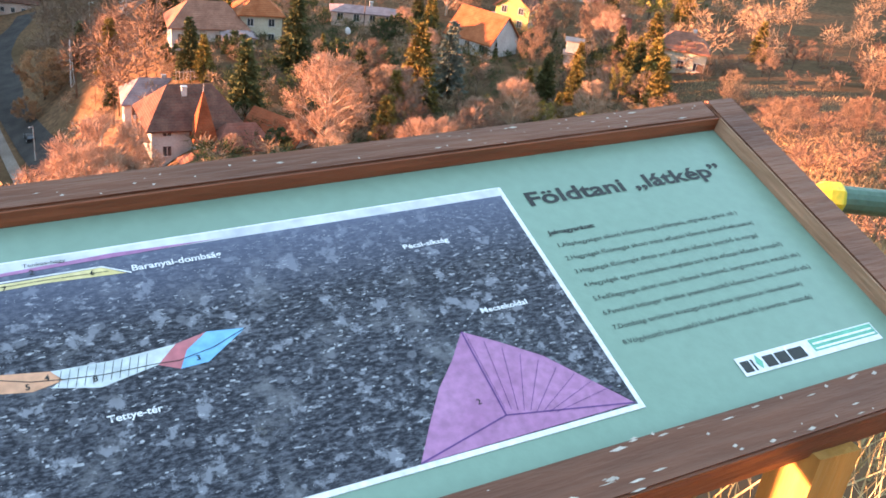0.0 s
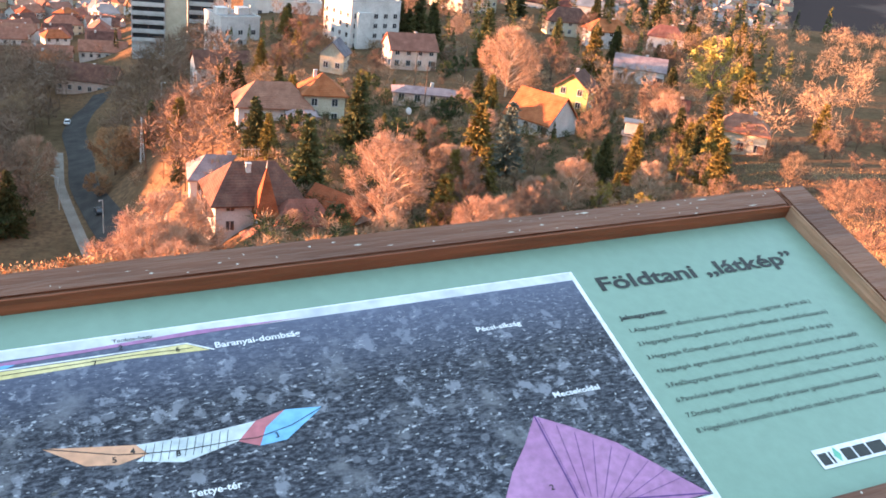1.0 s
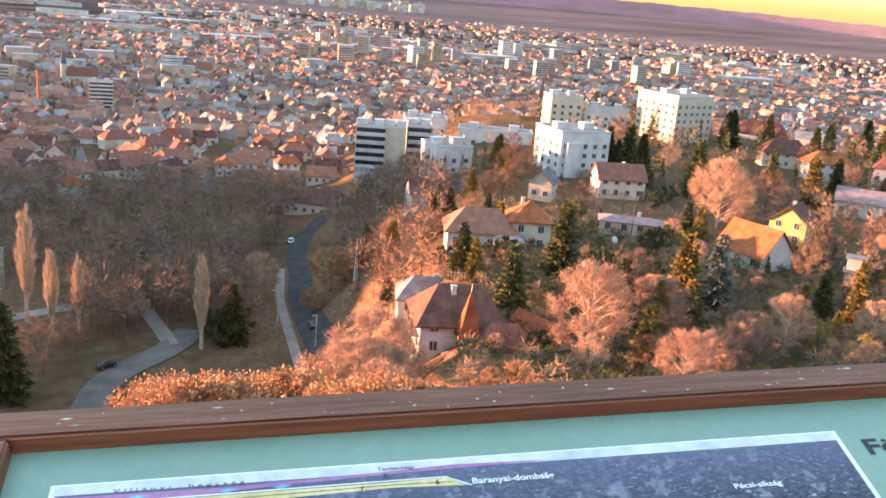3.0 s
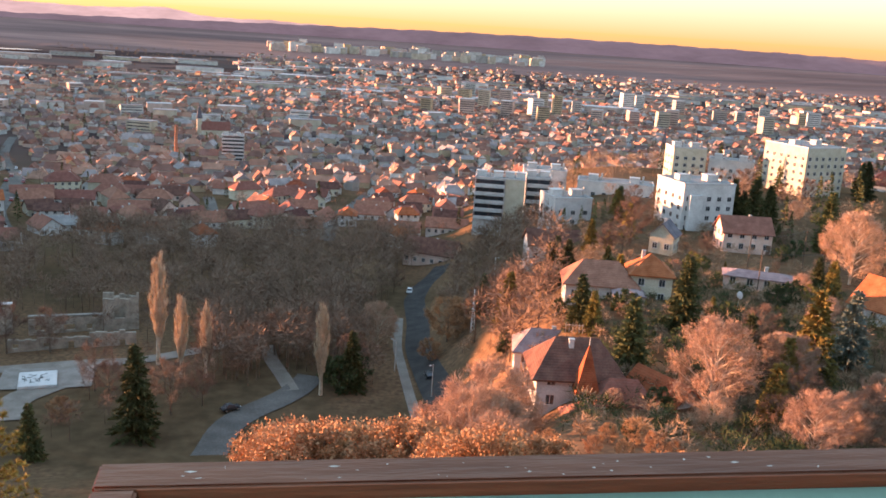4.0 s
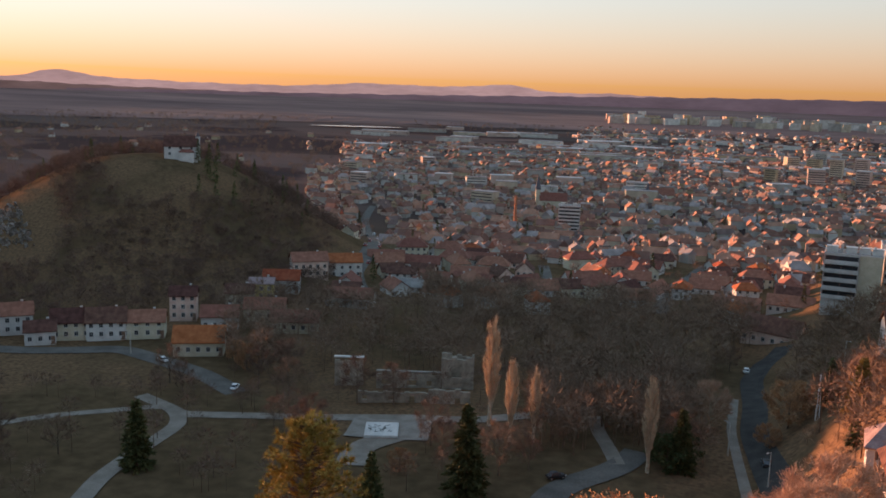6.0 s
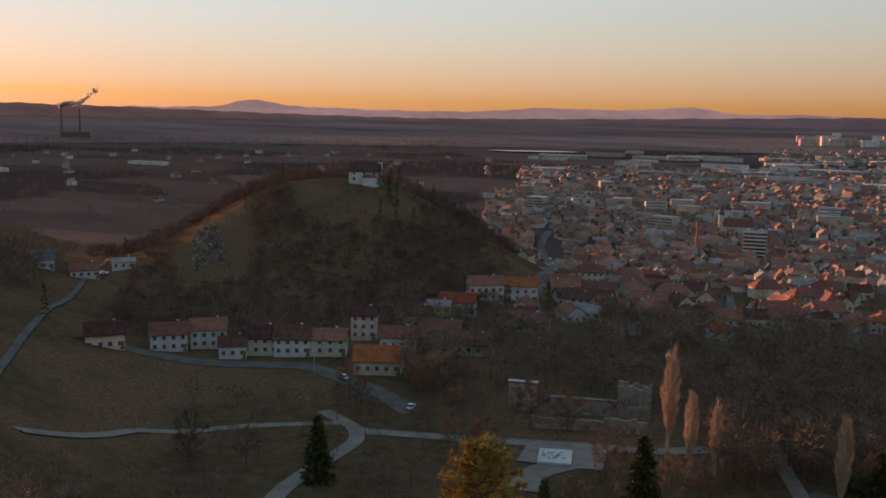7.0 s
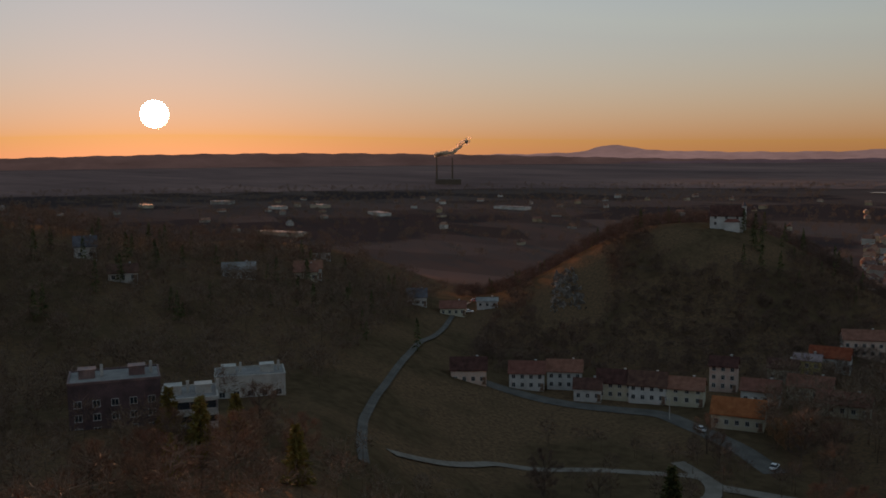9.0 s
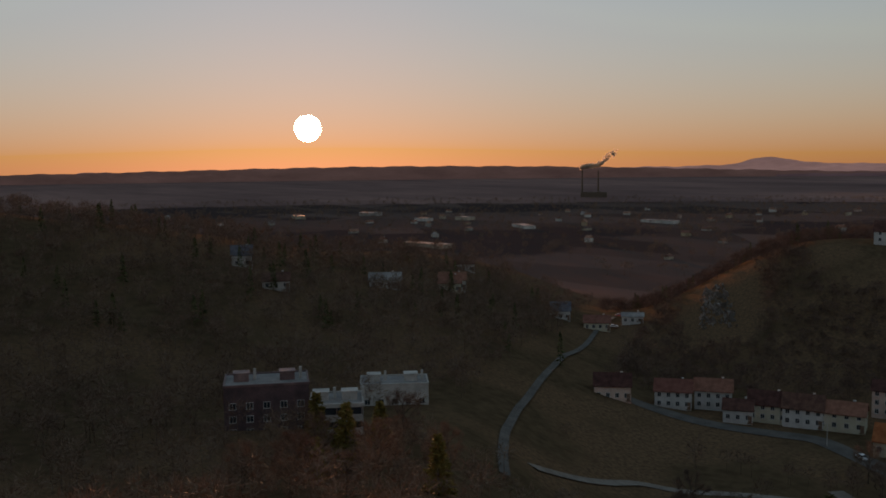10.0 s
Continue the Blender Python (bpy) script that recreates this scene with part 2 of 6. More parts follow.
M["timber_red"] = surf("red_stained_timber", (0.24, 0.055, 0.022), (0.34, 0.095, 0.04), 5.0, 0.55, 0.25, 9, stretch=(0.12, 1, 1))
M["timber_end"] = surf("weathered_timber", (0.29, 0.155, 0.095), (0.44, 0.26, 0.175), 9.0, 0.8, 0.5, 6, stretch=(1, 0.15, 1))
# Orange sunlight on the board legs is put into this timber colour.
M["post"] = surf("sunlit_honey_timber", (0.46, 0.20, 0.045), (0.62, 0.30, 0.08), 4.0, 0.6, 0.3, 8, stretch=(1, 1, 0.12))
M["lichen"] = surf("pale_speck", (0.42, 0.36, 0.30), (0.62, 0.56, 0.48), 30, 0.9, 0.0)
M["panel"] = surf("pale_green_panel", (0.150, 0.290, 0.215), (0.168, 0.312, 0.236), 3.2, 0.35, 0.03, 14, vary=0.05)
M["ink"] = surf("black_ink", (0.012, 0.016, 0.014), (0.03, 0.035, 0.032), 20, 0.5, 0.0)
M["white_ink"] = surf("white_print", (0.68, 0.70, 0.70), (0.78, 0.80, 0.80), 12, 0.4, 0.0)
M["violet"] = surf("violet_print", (0.38, 0.140, 0.275), (0.46, 0.195, 0.34), 9, 0.4, 0.0)
M["violet_line"] = surf("violet_line", (0.10, 0.03, 0.14), (0.15, 0.05, 0.2), 9, 0.4, 0.0)
M["yellow_print"] = surf("yellow_print", (0.62, 0.49, 0.20), (0.74, 0.62, 0.34), 9, 0.4, 0.0)
M["blue_print"] = surf("blue_print", (0.04, 0.36, 0.60), (0.10, 0.46, 0.70), 9, 0.4, 0.0)
M["red_print"] = surf("red_print", (0.48, 0.10, 0.12), (0.60, 0.18, 0.19), 9, 0.4, 0.0)
M["orange_print"] = surf("orange_print", (0.62, 0.25, 0.13), (0.74, 0.36, 0.22), 9, 0.4, 0.0)
M["grey_print"] = surf("grey_print", (0.42, 0.50, 0.50), (0.58, 0.64, 0.64), 9, 0.4, 0.0)
M["sky_print"] = surf("sky_print", (0.48, 0.52, 0.55), (0.62, 0.65, 0.66), 4, 0.4, 0.0)
M["teal_print"] = surf("teal_print", (0.02, 0.36, 0.24), (0.04, 0.44, 0.30), 9, 0.4, 0.0)
M["rail_green"] = surf("green_rail_paint", (0.045, 0.13, 0.085), (0.08, 0.19, 0.13), 6, 0.4, 0.1)
M["rail_yellow"] = surf("yellow_rail_paint", (0.60, 0.48, 0.02), (0.74, 0.62, 0.06), 6, 0.45, 0.1)
M["metal"] = surf("grey_metal", (0.30, 0.30, 0.30), (0.45, 0.45, 0.44), 3, 0.45, 0.05, metal=0.6)
M["wire"] = surf("cable", (0.05, 0.05, 0.05), (0.08, 0.08, 0.08), 3, 0.6, 0.0)
M["car_dark"] = surf("dark_car_paint", (0.015, 0.016, 0.018), (0.03, 0.03, 0.033), 1, 0.25, 0.0)
M["car_white"] = surf("white_car_paint", (0.62, 0.62, 0.62), (0.74, 0.74, 0.74), 1, 0.3, 0.0)
M["car_red"] = surf("red_car_paint", (0.32, 0.03, 0.03), (0.42, 0.05, 0.04), 1, 0.3, 0.0)
M["rubber"] = surf("tyre_rubber", (0.015, 0.015, 0.015), (0.03, 0.03, 0.03), 5, 0.9, 0.1)
M["water"] = surf("lake_water", (0.30, 0.31, 0.33), (0.38, 0.38, 0.40), 0.01, 0.12, 0.0, where="Position")
M["shutter"] = surf("brown_shutter", (0.13, 0.07, 0.045), (0.22, 0.12, 0.08), 3, 0.7, 0.1)
M["parapet_red"] = surf("dark_balcony_panel", (0.12, 0.07, 0.07), (0.24, 0.14, 0.13), 0.4, 0.7, 0.0, tint=0.4)
M["brick"] = surf("red_brick", (0.30, 0.11, 0.065), (0.42, 0.17, 0.10), 0.8, 0.9, 0.3, 9)
M["hedge"] = surf("hedge_leaves", (0.03, 0.045, 0.02), (0.07, 0.085, 0.035), 0.8, 0.85, 0.0, 6, tint=0.2)
M["city_walls"] = choice("city_walls", [(0.42, 0.39, 0.35), (0.40, 0.33, 0.25), (0.50, 0.47, 0.43), (0.38, 0.28, 0.18), (0.30, 0.27, 0.24), (0.42, 0.30, 0.25)], 0.9, 0.1)
M["city_roofs"] = choice("city_roofs", [(0.22, 0.10, 0.075), (0.29, 0.135, 0.095), (0.18, 0.09, 0.07), (0.33, 0.17, 0.12), (0.15, 0.10, 0.09), (0.26, 0.22, 0.21)], 0.85, 0.2)
M["flat_roofs"] = choice("flat_roofs", [(0.20, 0.17, 0.16), (0.28, 0.26, 0.25), (0.16, 0.13, 0.12), (0.42, 0.40, 0.39)], 0.8, 0.05)
_m, _t, _b = nodes_of("window_glass")
_b.inputs["Base Color"].default_value = (0.03, 0.035, 0.042, 1)
_b.inputs["Roughness"].default_value = 0.08
_b.inputs["Specular IOR Level"].default_value = 0.8
M["glass"] = _m


# ---- small builders ----
class Soup:
    """Collects corners and faces for one mesh."""

    def __init__(self):
        self.v, self.f, self.n = [], [], 0

    def add(self, verts, faces):
        self.v.extend(verts)
        self.f.extend([tuple(i + self.n for i in q) for q in faces])
        self.n += len(verts)

    def box(self, x0, x1, y0, y1, z0, z1):
        self.add([(x0, y0, z0), (x1, y0, z0), (x1, y1, z0), (x0, y1, z0), (x0, y0, z1), (x1, y0, z1), (x1, y1, z1), (x0, y1, z1)],
                 [(3, 2, 1, 0), (4, 5, 6, 7), (0, 1, 5, 4), (1, 2, 6, 5), (2, 3, 7, 6), (3, 0, 4, 7)])

    def tube(self, a, b, ra, rb, sides=6):
        a, b = Vector(a), Vector(b)
        w = (b - a).normalized()
        u = w.orthogonal().normalized()
        t = w.cross(u)
        vs = []
        for p, r in ((a, ra), (b, rb)):
            for i in range(sides):
                k = 2 * math.pi * i / sides
                vs.append(tuple(p + u * (r * math.cos(k)) + t * (r * math.sin(k))))
        fs = [(i, (i + 1) % sides, sides + (i + 1) % sides, sides + i) for i in range(sides)]
        self.add(vs, fs + [tuple(range(sides))[::-1], tuple(range(sides, 2 * sides))])

    def data(self, name, mat):
        me = bpy.data.meshes.new(name)
        me.from_pydata([tuple(p) for p in self.v], [], self.f)
        me.materials.append(mat)
        me.update()
        return me


def part(name, src, mat, parent=None, label=""):
    """One mesh object from a Soup, a bmesh or mesh data, under a thing or a part."""
    if isinstance(src, Soup):
        me = src.data(name, mat)
    elif isinstance(src, bmesh.types.BMesh):
        me = bpy.data.meshes.new(name)
        src.to_mesh(me)
        src.free()
        me.materials.append(mat)
    else:
        me = src
    ob = new(name, me)
    if parent:
        ob.parent = parent
    if label:
        ob["label"] = label
    return ob


def thing(name, label, category, group="", at=None):
    ob = new(name)
    ob.empty_display_size = 0.2
    if at:
        ob.matrix_basis = at
    return tagged(ob, label, category, group)


def spot(x, y, turn=0.0, sink=0.0):
    """A pose on the ground."""
    return pose(x, y, float(ground_z(x, y)) - sink, 0, 0, turn)


def lowest(x, y, half):
    return min(float(ground_z(x + a * half, y + b * half)) for a in (-1, 0, 1) for b in (-1, 0, 1))


def bevelled_box(x0, x1, y0, y1, z0, z1, width=0.004, seg=2):
    bm = bmesh.new()
    bmesh.ops.create_cube(bm, size=1, matrix=Matrix.Translation(((x0 + x1) / 2, (y0 + y1) / 2, (z0 + z1) / 2)) @ Matrix.Diagonal((x1 - x0, y1 - y0, z1 - z0, 1)))
    bmesh.ops.bevel(bm, geom=bm.edges[:], offset=width, segments=seg, affect="EDGES")
    return bm


# ---- the ground sheet, paths and roads ----
def ground_sheet():
    rings = np.geomspace(0.8, 4950, 190)
    bear = np.radians(np.concatenate([np.arange(-96, 76, 0.6), np.arange(76, 264, 4.0)]))
    r, b = np.meshgrid(rings, bear, indexing="ij")
    x, y = r * np.sin(b), r * np.cos(b)
    z = ground_z(x, y)
    n, m = len(bear), len(rings)
    i, j = np.meshgrid(np.arange(m - 1), np.arange(n), indexing="ij")
    k = (j + 1) % n
    quads = np.stack([i * n + j, i * n + k, (i + 1) * n + k, (i + 1) * n + j], -1).reshape(-1, 4)[:, ::-1]
    me = bpy.data.meshes.new("ground")
    me.from_pydata(np.stack([x, y, z], -1).reshape(-1, 3).tolist(), [], quads.tolist() + [list(range(n))])
    me.materials.append(M["earth"])
    me.polygons.foreach_set("use_smooth", np.ones(len(me.polygons), bool))
    me.update()
    return tagged(new("ground", me), "brown winter slopes, valley floor and hazy plain", "ground", kind="structure")


ground_sheet()


def strip(name, label, pts, width, mat, lift=0.12, category="path"):
    """A band of paving that follows the ground along a smoothed line."""
    p = np.array(pts, float)
    d = np.concatenate([[0], np.cumsum(np.hypot(*np.diff(p, axis=0).T))])
    s = np.arange(0, d[-1] + 1.5, 3.0)
    c = np.stack([np.interp(s, d, p[:, 0]), np.interp(s, d, p[:, 1])], -1)
    for _ in range(3):
        c[1:-1] = (c[:-2] + 2 * c[1:-1] + c[2:]) / 4
    t = np.gradient(c, axis=0)
    t /= np.hypot(*t.T)[:, None] + 1e-9
    nrm = np.stack([-t[:, 1], t[:, 0]], -1)
    cols = np.linspace(-0.5, 0.5, 5)
    g = c[:, None] + nrm[:, None] * (cols[None, :, None] * width)
    z = ground_z(g[..., 0], g[..., 1]) + lift
    z = np.minimum(z + 0.25, np.maximum(z, z.mean(1, keepdims=True)))
    v = np.concatenate([g, z[..., None]], -1).reshape(-1, 3)
    sp = Soup()
    f = [(i * 5 + j, (i + 1) * 5 + j, (i + 1) * 5 + j + 1, i * 5 + j + 1) for i in range(len(c) - 1) for j in range(4)]
    sp.add(v.tolist(), [q[::-1] for q in f])
    ob = part(name, sp, mat)
    return tagged(ob, label, category, kind="structure")

strip("road", "grey asphalt road between bare trees", [(-19, 158), (-17, 165), (-15.5, 172), (-15, 179), (-11, 186), (-5, 192), (0, 199), (3, 208)], 6.6, M["street"], category="road")
strip("road", "dark asphalt road climbing beside the wooded ridge", [(32, 165), (31, 180), (30.5, 195), (30, 226), (33, 249), (35, 279), (41, 300), (45, 306), (50, 320)], 6.4, M["asphalt"], category="road")
strip("pavement", "pale gravel footpath beside the road", [(25, 180), (25, 193), (25, 210), (25, 228), (27, 245), (28.5, 258)], 2.3, M["path"])
strip("pavement", "pale gravel path across the park lawn", [(-149, 133), (-155, 174), (-136, 196), (-117, 211), (-107, 205)], 3.2, M["path"])
strip("pavement", "pale gravel path through the lower lawn", [(-127, 216), (-112, 208), (-106, 198), (-105, 173), (-104, 160), (-100, 145)], 4.2, M["path"], 0.16)
strip("pavement", "pale gravel path towards the ruined walls", [(-110, 205), (-92, 208), (-78, 211), (-68, 214), (-50, 218), (-38, 218), (-24, 226), (-10, 238)], 4.6, M["path"], 0.2)
strip("pavement", "short gravel path under the bare trees", [(-58, 183), (-60, 195), (-52, 206)], 7.0, M["path"], 0.24)
strip("pavement", "paved court before the ruined walls", [(-66, 207), (-46, 209)], 13.0, M["paving"], 0.3)
strip("pavement", "light path between leafless trees", [(-1.5, 199), (-4, 209), (-7, 219), (-8, 230)], 3.6, M["path"])
strip("road", "worn grey street past the row of old houses", [(-215, 232), (-180, 240), (-155, 254), (-136, 246), (-120, 238), (-104, 226)], 7.0, M["street"], category="road")
strip("road", "straight worn street climbing over the saddle", [(-138, 116), (-146, 122), (-169, 142), (-191, 165), (-210, 188), (-254, 243), (-283, 285), (-308, 318), (-319, 340)], 2.3, M["street"], 0.3, category="road")
strip("road", "long street lined with parked cars", [(-101, 350), (-115, 372), (-124, 395), (-130, 430), (-140, 480), (-172, 590), (-225, 740), (-250, 850)], 7.0, M["street"], 0.35, category="road")
strip("road", "narrow town street between red roofs", [(10, 375), (14, 420), (20, 480), (40, 570)], 6.0, M["street"], 0.3, category="road")
strip("road", "narrow town street between low houses", [(-38, 420), (-44, 460), (-52, 520)], 6.0, M["street"], 0.3, category="road")


# ---- buildings ----
def roof_mesh(w, d, h, eave, kind, thick=0.25):
    """A gable, hip or pyramid roof with thickness, ridge along x, eaves at z = 0."""
    a, b = w / 2 + eave, d / 2 + eave
    if kind == "gable":
        top = [(-a, 0, h), (a, 0, h)]
    elif kind == "hip":
        k = min(a * 0.55, b * 0.9)
        top = [(-a + k, 0, h), (a - k, 0, h)]
    else:
        top = [(-0.02, 0, h), (0.02, 0, h)]
    e = -eave * h / (d / 2)
    s = Soup()
    base = [(-a, -b, e), (a, -b, e), (a, b, e), (-a, b, e)]
    up = base + top
    dn = [(x, y, z - thick) for x, y, z in up]
    f = [(0, 1, 5, 4), (2, 3, 4, 5), (1, 2, 5), (3, 0, 4)]
    if kind == "gable":
        f = f[:2]
        s.add(up + dn, f + [(6, 10, 11, 7), (8, 11, 10, 9), (0, 6, 7, 1), (2, 8, 9, 3), (0, 4, 10, 6), (3, 9, 10, 4), (1, 7, 11, 5), (2, 5, 11, 8)])
    else:
        s.add(up + dn, f + [(6, 10, 11, 7), (8, 11, 10, 9), (7, 11, 8), (9, 10, 6), (0, 6, 7, 1), (1, 7, 8, 2), (2, 8, 9, 3), (3, 9, 6, 0)])
    return s


def wall_mesh(w, d, h, rh, kind, deep=4.0):
    """Walls down into the slope, with gable ends under a gable roof."""
    a, b = w / 2, d / 2
    s = Soup()
    v = [(-a, -b, -deep), (a, -b, -deep), (a, b, -deep), (-a, b, -deep), (-a, -b, h), (a, -b, h), (a, b, h), (-a, b, h)]
    f = [(3, 2, 1, 0), (0, 1, 5, 4), (2, 3, 7, 6)]
    if kind == "gable":
        s.add(v + [(-a, 0, h + rh - 0.3), (a, 0, h + rh - 0.3)], f + [(1, 2, 6, 9, 5), (3, 0, 4, 8, 7), (4, 5, 9, 8), (6, 7, 8, 9)])
    else:
        s.add(v, f + [(1, 2, 6, 5), (3, 0, 4, 7), (4, 5, 6, 7)])
    return s


WIN = {}


def window_parts(parent, x, y, z, turn, w=1.1, h=1.4, shutters=False):
    """A window set on a wall: a white casing and mullion with a recessed-looking dark pane."""
    key = (w, h)
    if key not in WIN:
        c = Soup()
        e = 0.11
        c.box(-w / 2 - e, w / 2 + e, -0.07, 0.02, h, h + e)
        c.box(-w / 2 - e - 0.05, w / 2 + e + 0.05, -0.14, 0.02, -e, 0)
        c.box(-w / 2 - e, -w / 2, -0.07, 0.02, 0, h)
        c.box(w / 2, w / 2 + e, -0.07, 0.02, 0, h)
        c.box(-0.04, 0.04, -0.05, 0.02, 0, h)
        g = Soup()
        g.box(-w / 2, w / 2, -0.02, 0.02, 0, h)
        WIN[key] = (c.data("window", M["plaster_white"]), g.data("pane", M["glass"]))
    a = part("window", WIN[key][0], None, parent)
    a.matrix_basis = pose(x, y, z, 0, 0, turn)
    part("pane", WIN[key][1], None, a)


def face_windows(parent, w, d, h, faces="SEWN", per=2.9, storey=2.9, ww=1.1, wh=1.4, low=0.95, cx=0, cy=0, turn=0):
    """Rows of windows on the named faces of a box-shaped wing."""
    m = pose(cx, cy, 0, 0, 0, turn)
    for f in faces:
        run, off, rot = {"S": (w, -d / 2, 0), "N": (w, -d / 2, 180), "E": (d, -w / 2, 90), "W": (d, -w / 2, -90)}[f]
        n = max(1, int(run / per))
        for fl in range(max(1, int((h + 0.4) / storey))):
            for i in range(n):
                p = (i + 0.5) / n * run - run / 2
                q = m @ pose(0, 0, 0, 0, 0, rot) @ Vector((p, off - 0.01, fl * storey + low))
                window_parts(parent, q.x, q.y, q.z, rot + turn, ww, wh)


def wing(parent, cx, cy, turn, w, d, h, rh, kind, wall, roof, eave=0.5, chimney=None, faces="SEW", base=0.0, per=2.9):
    m = pose(cx, cy, base, 0, 0, turn)
    part("wall", wall_mesh(w, d, h, rh, kind), M[wall], parent).matrix_basis = m
    rf = part("roof", roof_mesh(w, d, rh, eave, kind), M[roof], parent)
    rf.matrix_basis = m @ pose(0, 0, h + 0.08)
    if chimney:
        c = Soup()
        c.box(-0.35, 0.35, -0.3, 0.3, -1.6, 1.0)
        c.box(-0.42, 0.42, -0.37, 0.37, 1.0, 1.18)
        part("chimney", c, M["plaster_grey"], parent).matrix_basis = m @ pose(chimney[0], chimney[1], h + rh * 0.75)
    face_windows(parent, w, d, h, faces, cx=cx, cy=cy, turn=turn, per=per)


def house(x, y, turn, w, d, h, rh, kind, wall, roof, label, chimney=(1.5, 0.6), faces="SEW", group="", door=True):
    ob = thing("house", label, "house", group, pose(x, y, lowest(x, y, min(w, d) / 3) + 0.6, 0, 0, turn))
    wing(ob, 0, 0, 0, w, d, h, rh, kind, wall, roof, chimney=chimney, faces=faces)
    if door:
        c = Soup()
        c.box(-0.55, 0.55, -0.08, 0.03, 0, 2.1)
        c.box(-0.66, 0.66, -0.1, 0.03, 2.1, 2.22)
        c.box(-0.8, 0.8, -0.5, 0.03, -0.25, -0.02)
        part("door", c, M["shutter"], ob).matrix_basis = pose(w * 0.5 - 0.8, -d / 2 - 0.01, 0.02)
    return ob


# villas on the ridge
def turret_villa():
    ob = thing("villa", "white villa with brown tile roofs and a pointed turret", "house", at=pose(39.0, 121.0, -48.9, 0, 0, -6))
    wing(ob, 0, 1.5, 0, 12.0, 9.5, 5.4, 4.0, "hip", "plaster_white", "roof_brown", 0.8, (-1.0, -1.2), "SWE", per=3.4)
    wing(ob, 5.6, -5.0, 0, 7.4, 5.0, 3.6, 2.3, "hip", "plaster_white", "roof_red", 0.6, None, "SW")
    # Orange roofs of annexe and turret: sunlight on red tiles put into their colour.
    wing(ob, 12.0, -2.5, -60, 9.5, 7.5, 2.4, 3.4, "gable", "plaster_white", "roof_orange", 0.6, None, "SW")
    wing(ob, 0.6, -4.4, 0, 2.3, 2.3, 5.8, 4.6, "pyramid", "plaster_white", "roof_orange", 0.5, None, "SW", per=1.8)
    # the open porch on posts with its low white parapet
    part("porch_roof", roof_mesh(4.4, 4.0, 1.8, 0.4, "pyramid"), M["roof_red"], ob).matrix_basis = pose(-0.6, -8.2, 2.0)
    for i, (px, py) in enumerate(((-2.5, -9.9), (1.3, -9.9), (-2.5, -6.6), (1.3, -6.6))):
        q = Soup()
        q.box(px - .12, px + .12, py - .12, py + .12, -3.5, 2.05)
        part("porch_post", q, M["shutter"], ob)
    q = Soup()
    q.box(-2.75, 1.55, -10.2, -9.95, -4.5, -0.4)
    q.box(-2.75, -2.5, -9.95, -6.4, -4.5, -0.4)
    part("porch_parapet", q, M["plaster_white"], ob)
    q = Soup()
    q.tube((0, 0, 0), (0, 0, 1.1), 0.09, 0.03, 6)
    part("finial", q, M["metal"], ob, "pale pointed metal finial").matrix_basis = pose(0.6, -4.4, 10.3)
    for level in (0.2, 2.9):
        q = Soup()
        for i in range(13):
            q.box(-7.25, -7.17, -2.6 + i * 0.62, -2.52 + i * 0.62, level, level + 1.0)
        q.box(-7.28, -7.12, -2.7, 5.0, level + 1.0, level + 1.1)
        q.box(-7.28, -6.0, -2.7, 5.0, level - 0.15, level)
        part("balcony", q, M["shutter"], ob, "brown wooden balcony rail")
    for k in (-2.6, 1.1, 4.9):
        q = Soup()
        q.box(-7.3, -7.1, k - .1, k + .1, -3.5, 5.3)
        part("balcony_post", q, M["shutter"], ob)
    q = Soup()
    for i in range(6):
        q.tube((-1.2 + i * .5, 4.6, 9.0), (-1.2 + i * .5, 4.6, 10.6 - .2 * (i % 2)), .03, .03, 4)
    q.tube((-1.3, 4.6, 10.2), (1.5, 4.6, 10.2), .03, .03, 4)
    part("roof_aerial", q, M["metal"], ob, "rusty roof aerials")


turret_villa()


def white_villa():
    ob = thing("villa", "long white villa with red hipped roofs and a taller wing", "house", at=pose(63.5, 175, -48.6, 0, 0, -12))
    wing(ob, -4, 0, 0, 14, 9.5, 4.0, 3.6, "hip", "plaster_white", "roof_red", 0.7, None, "SW", per=3.5)
    wing(ob, 6.0, 1.0, 0, 8.2, 8.0, 6.4, 3.2, "pyramid", "plaster_cream", "roof_orange", 0.6, (-1.4, 1.0), "SWE", per=3.2)
    wing(ob, 1.2, -6.0, 0, 6.0, 5.0, 3.0, 0.6, "hip", "plaster_pink", "roof_mauve", 0.3, None, "SW")
    s = Soup()
    s.box(-0.6, 0.6, -0.1, 0.05, 0, 2.2)
    part("door", s, M["shutter"], ob).matrix_basis = pose(6.4, -3.05, 0)


white_villa()

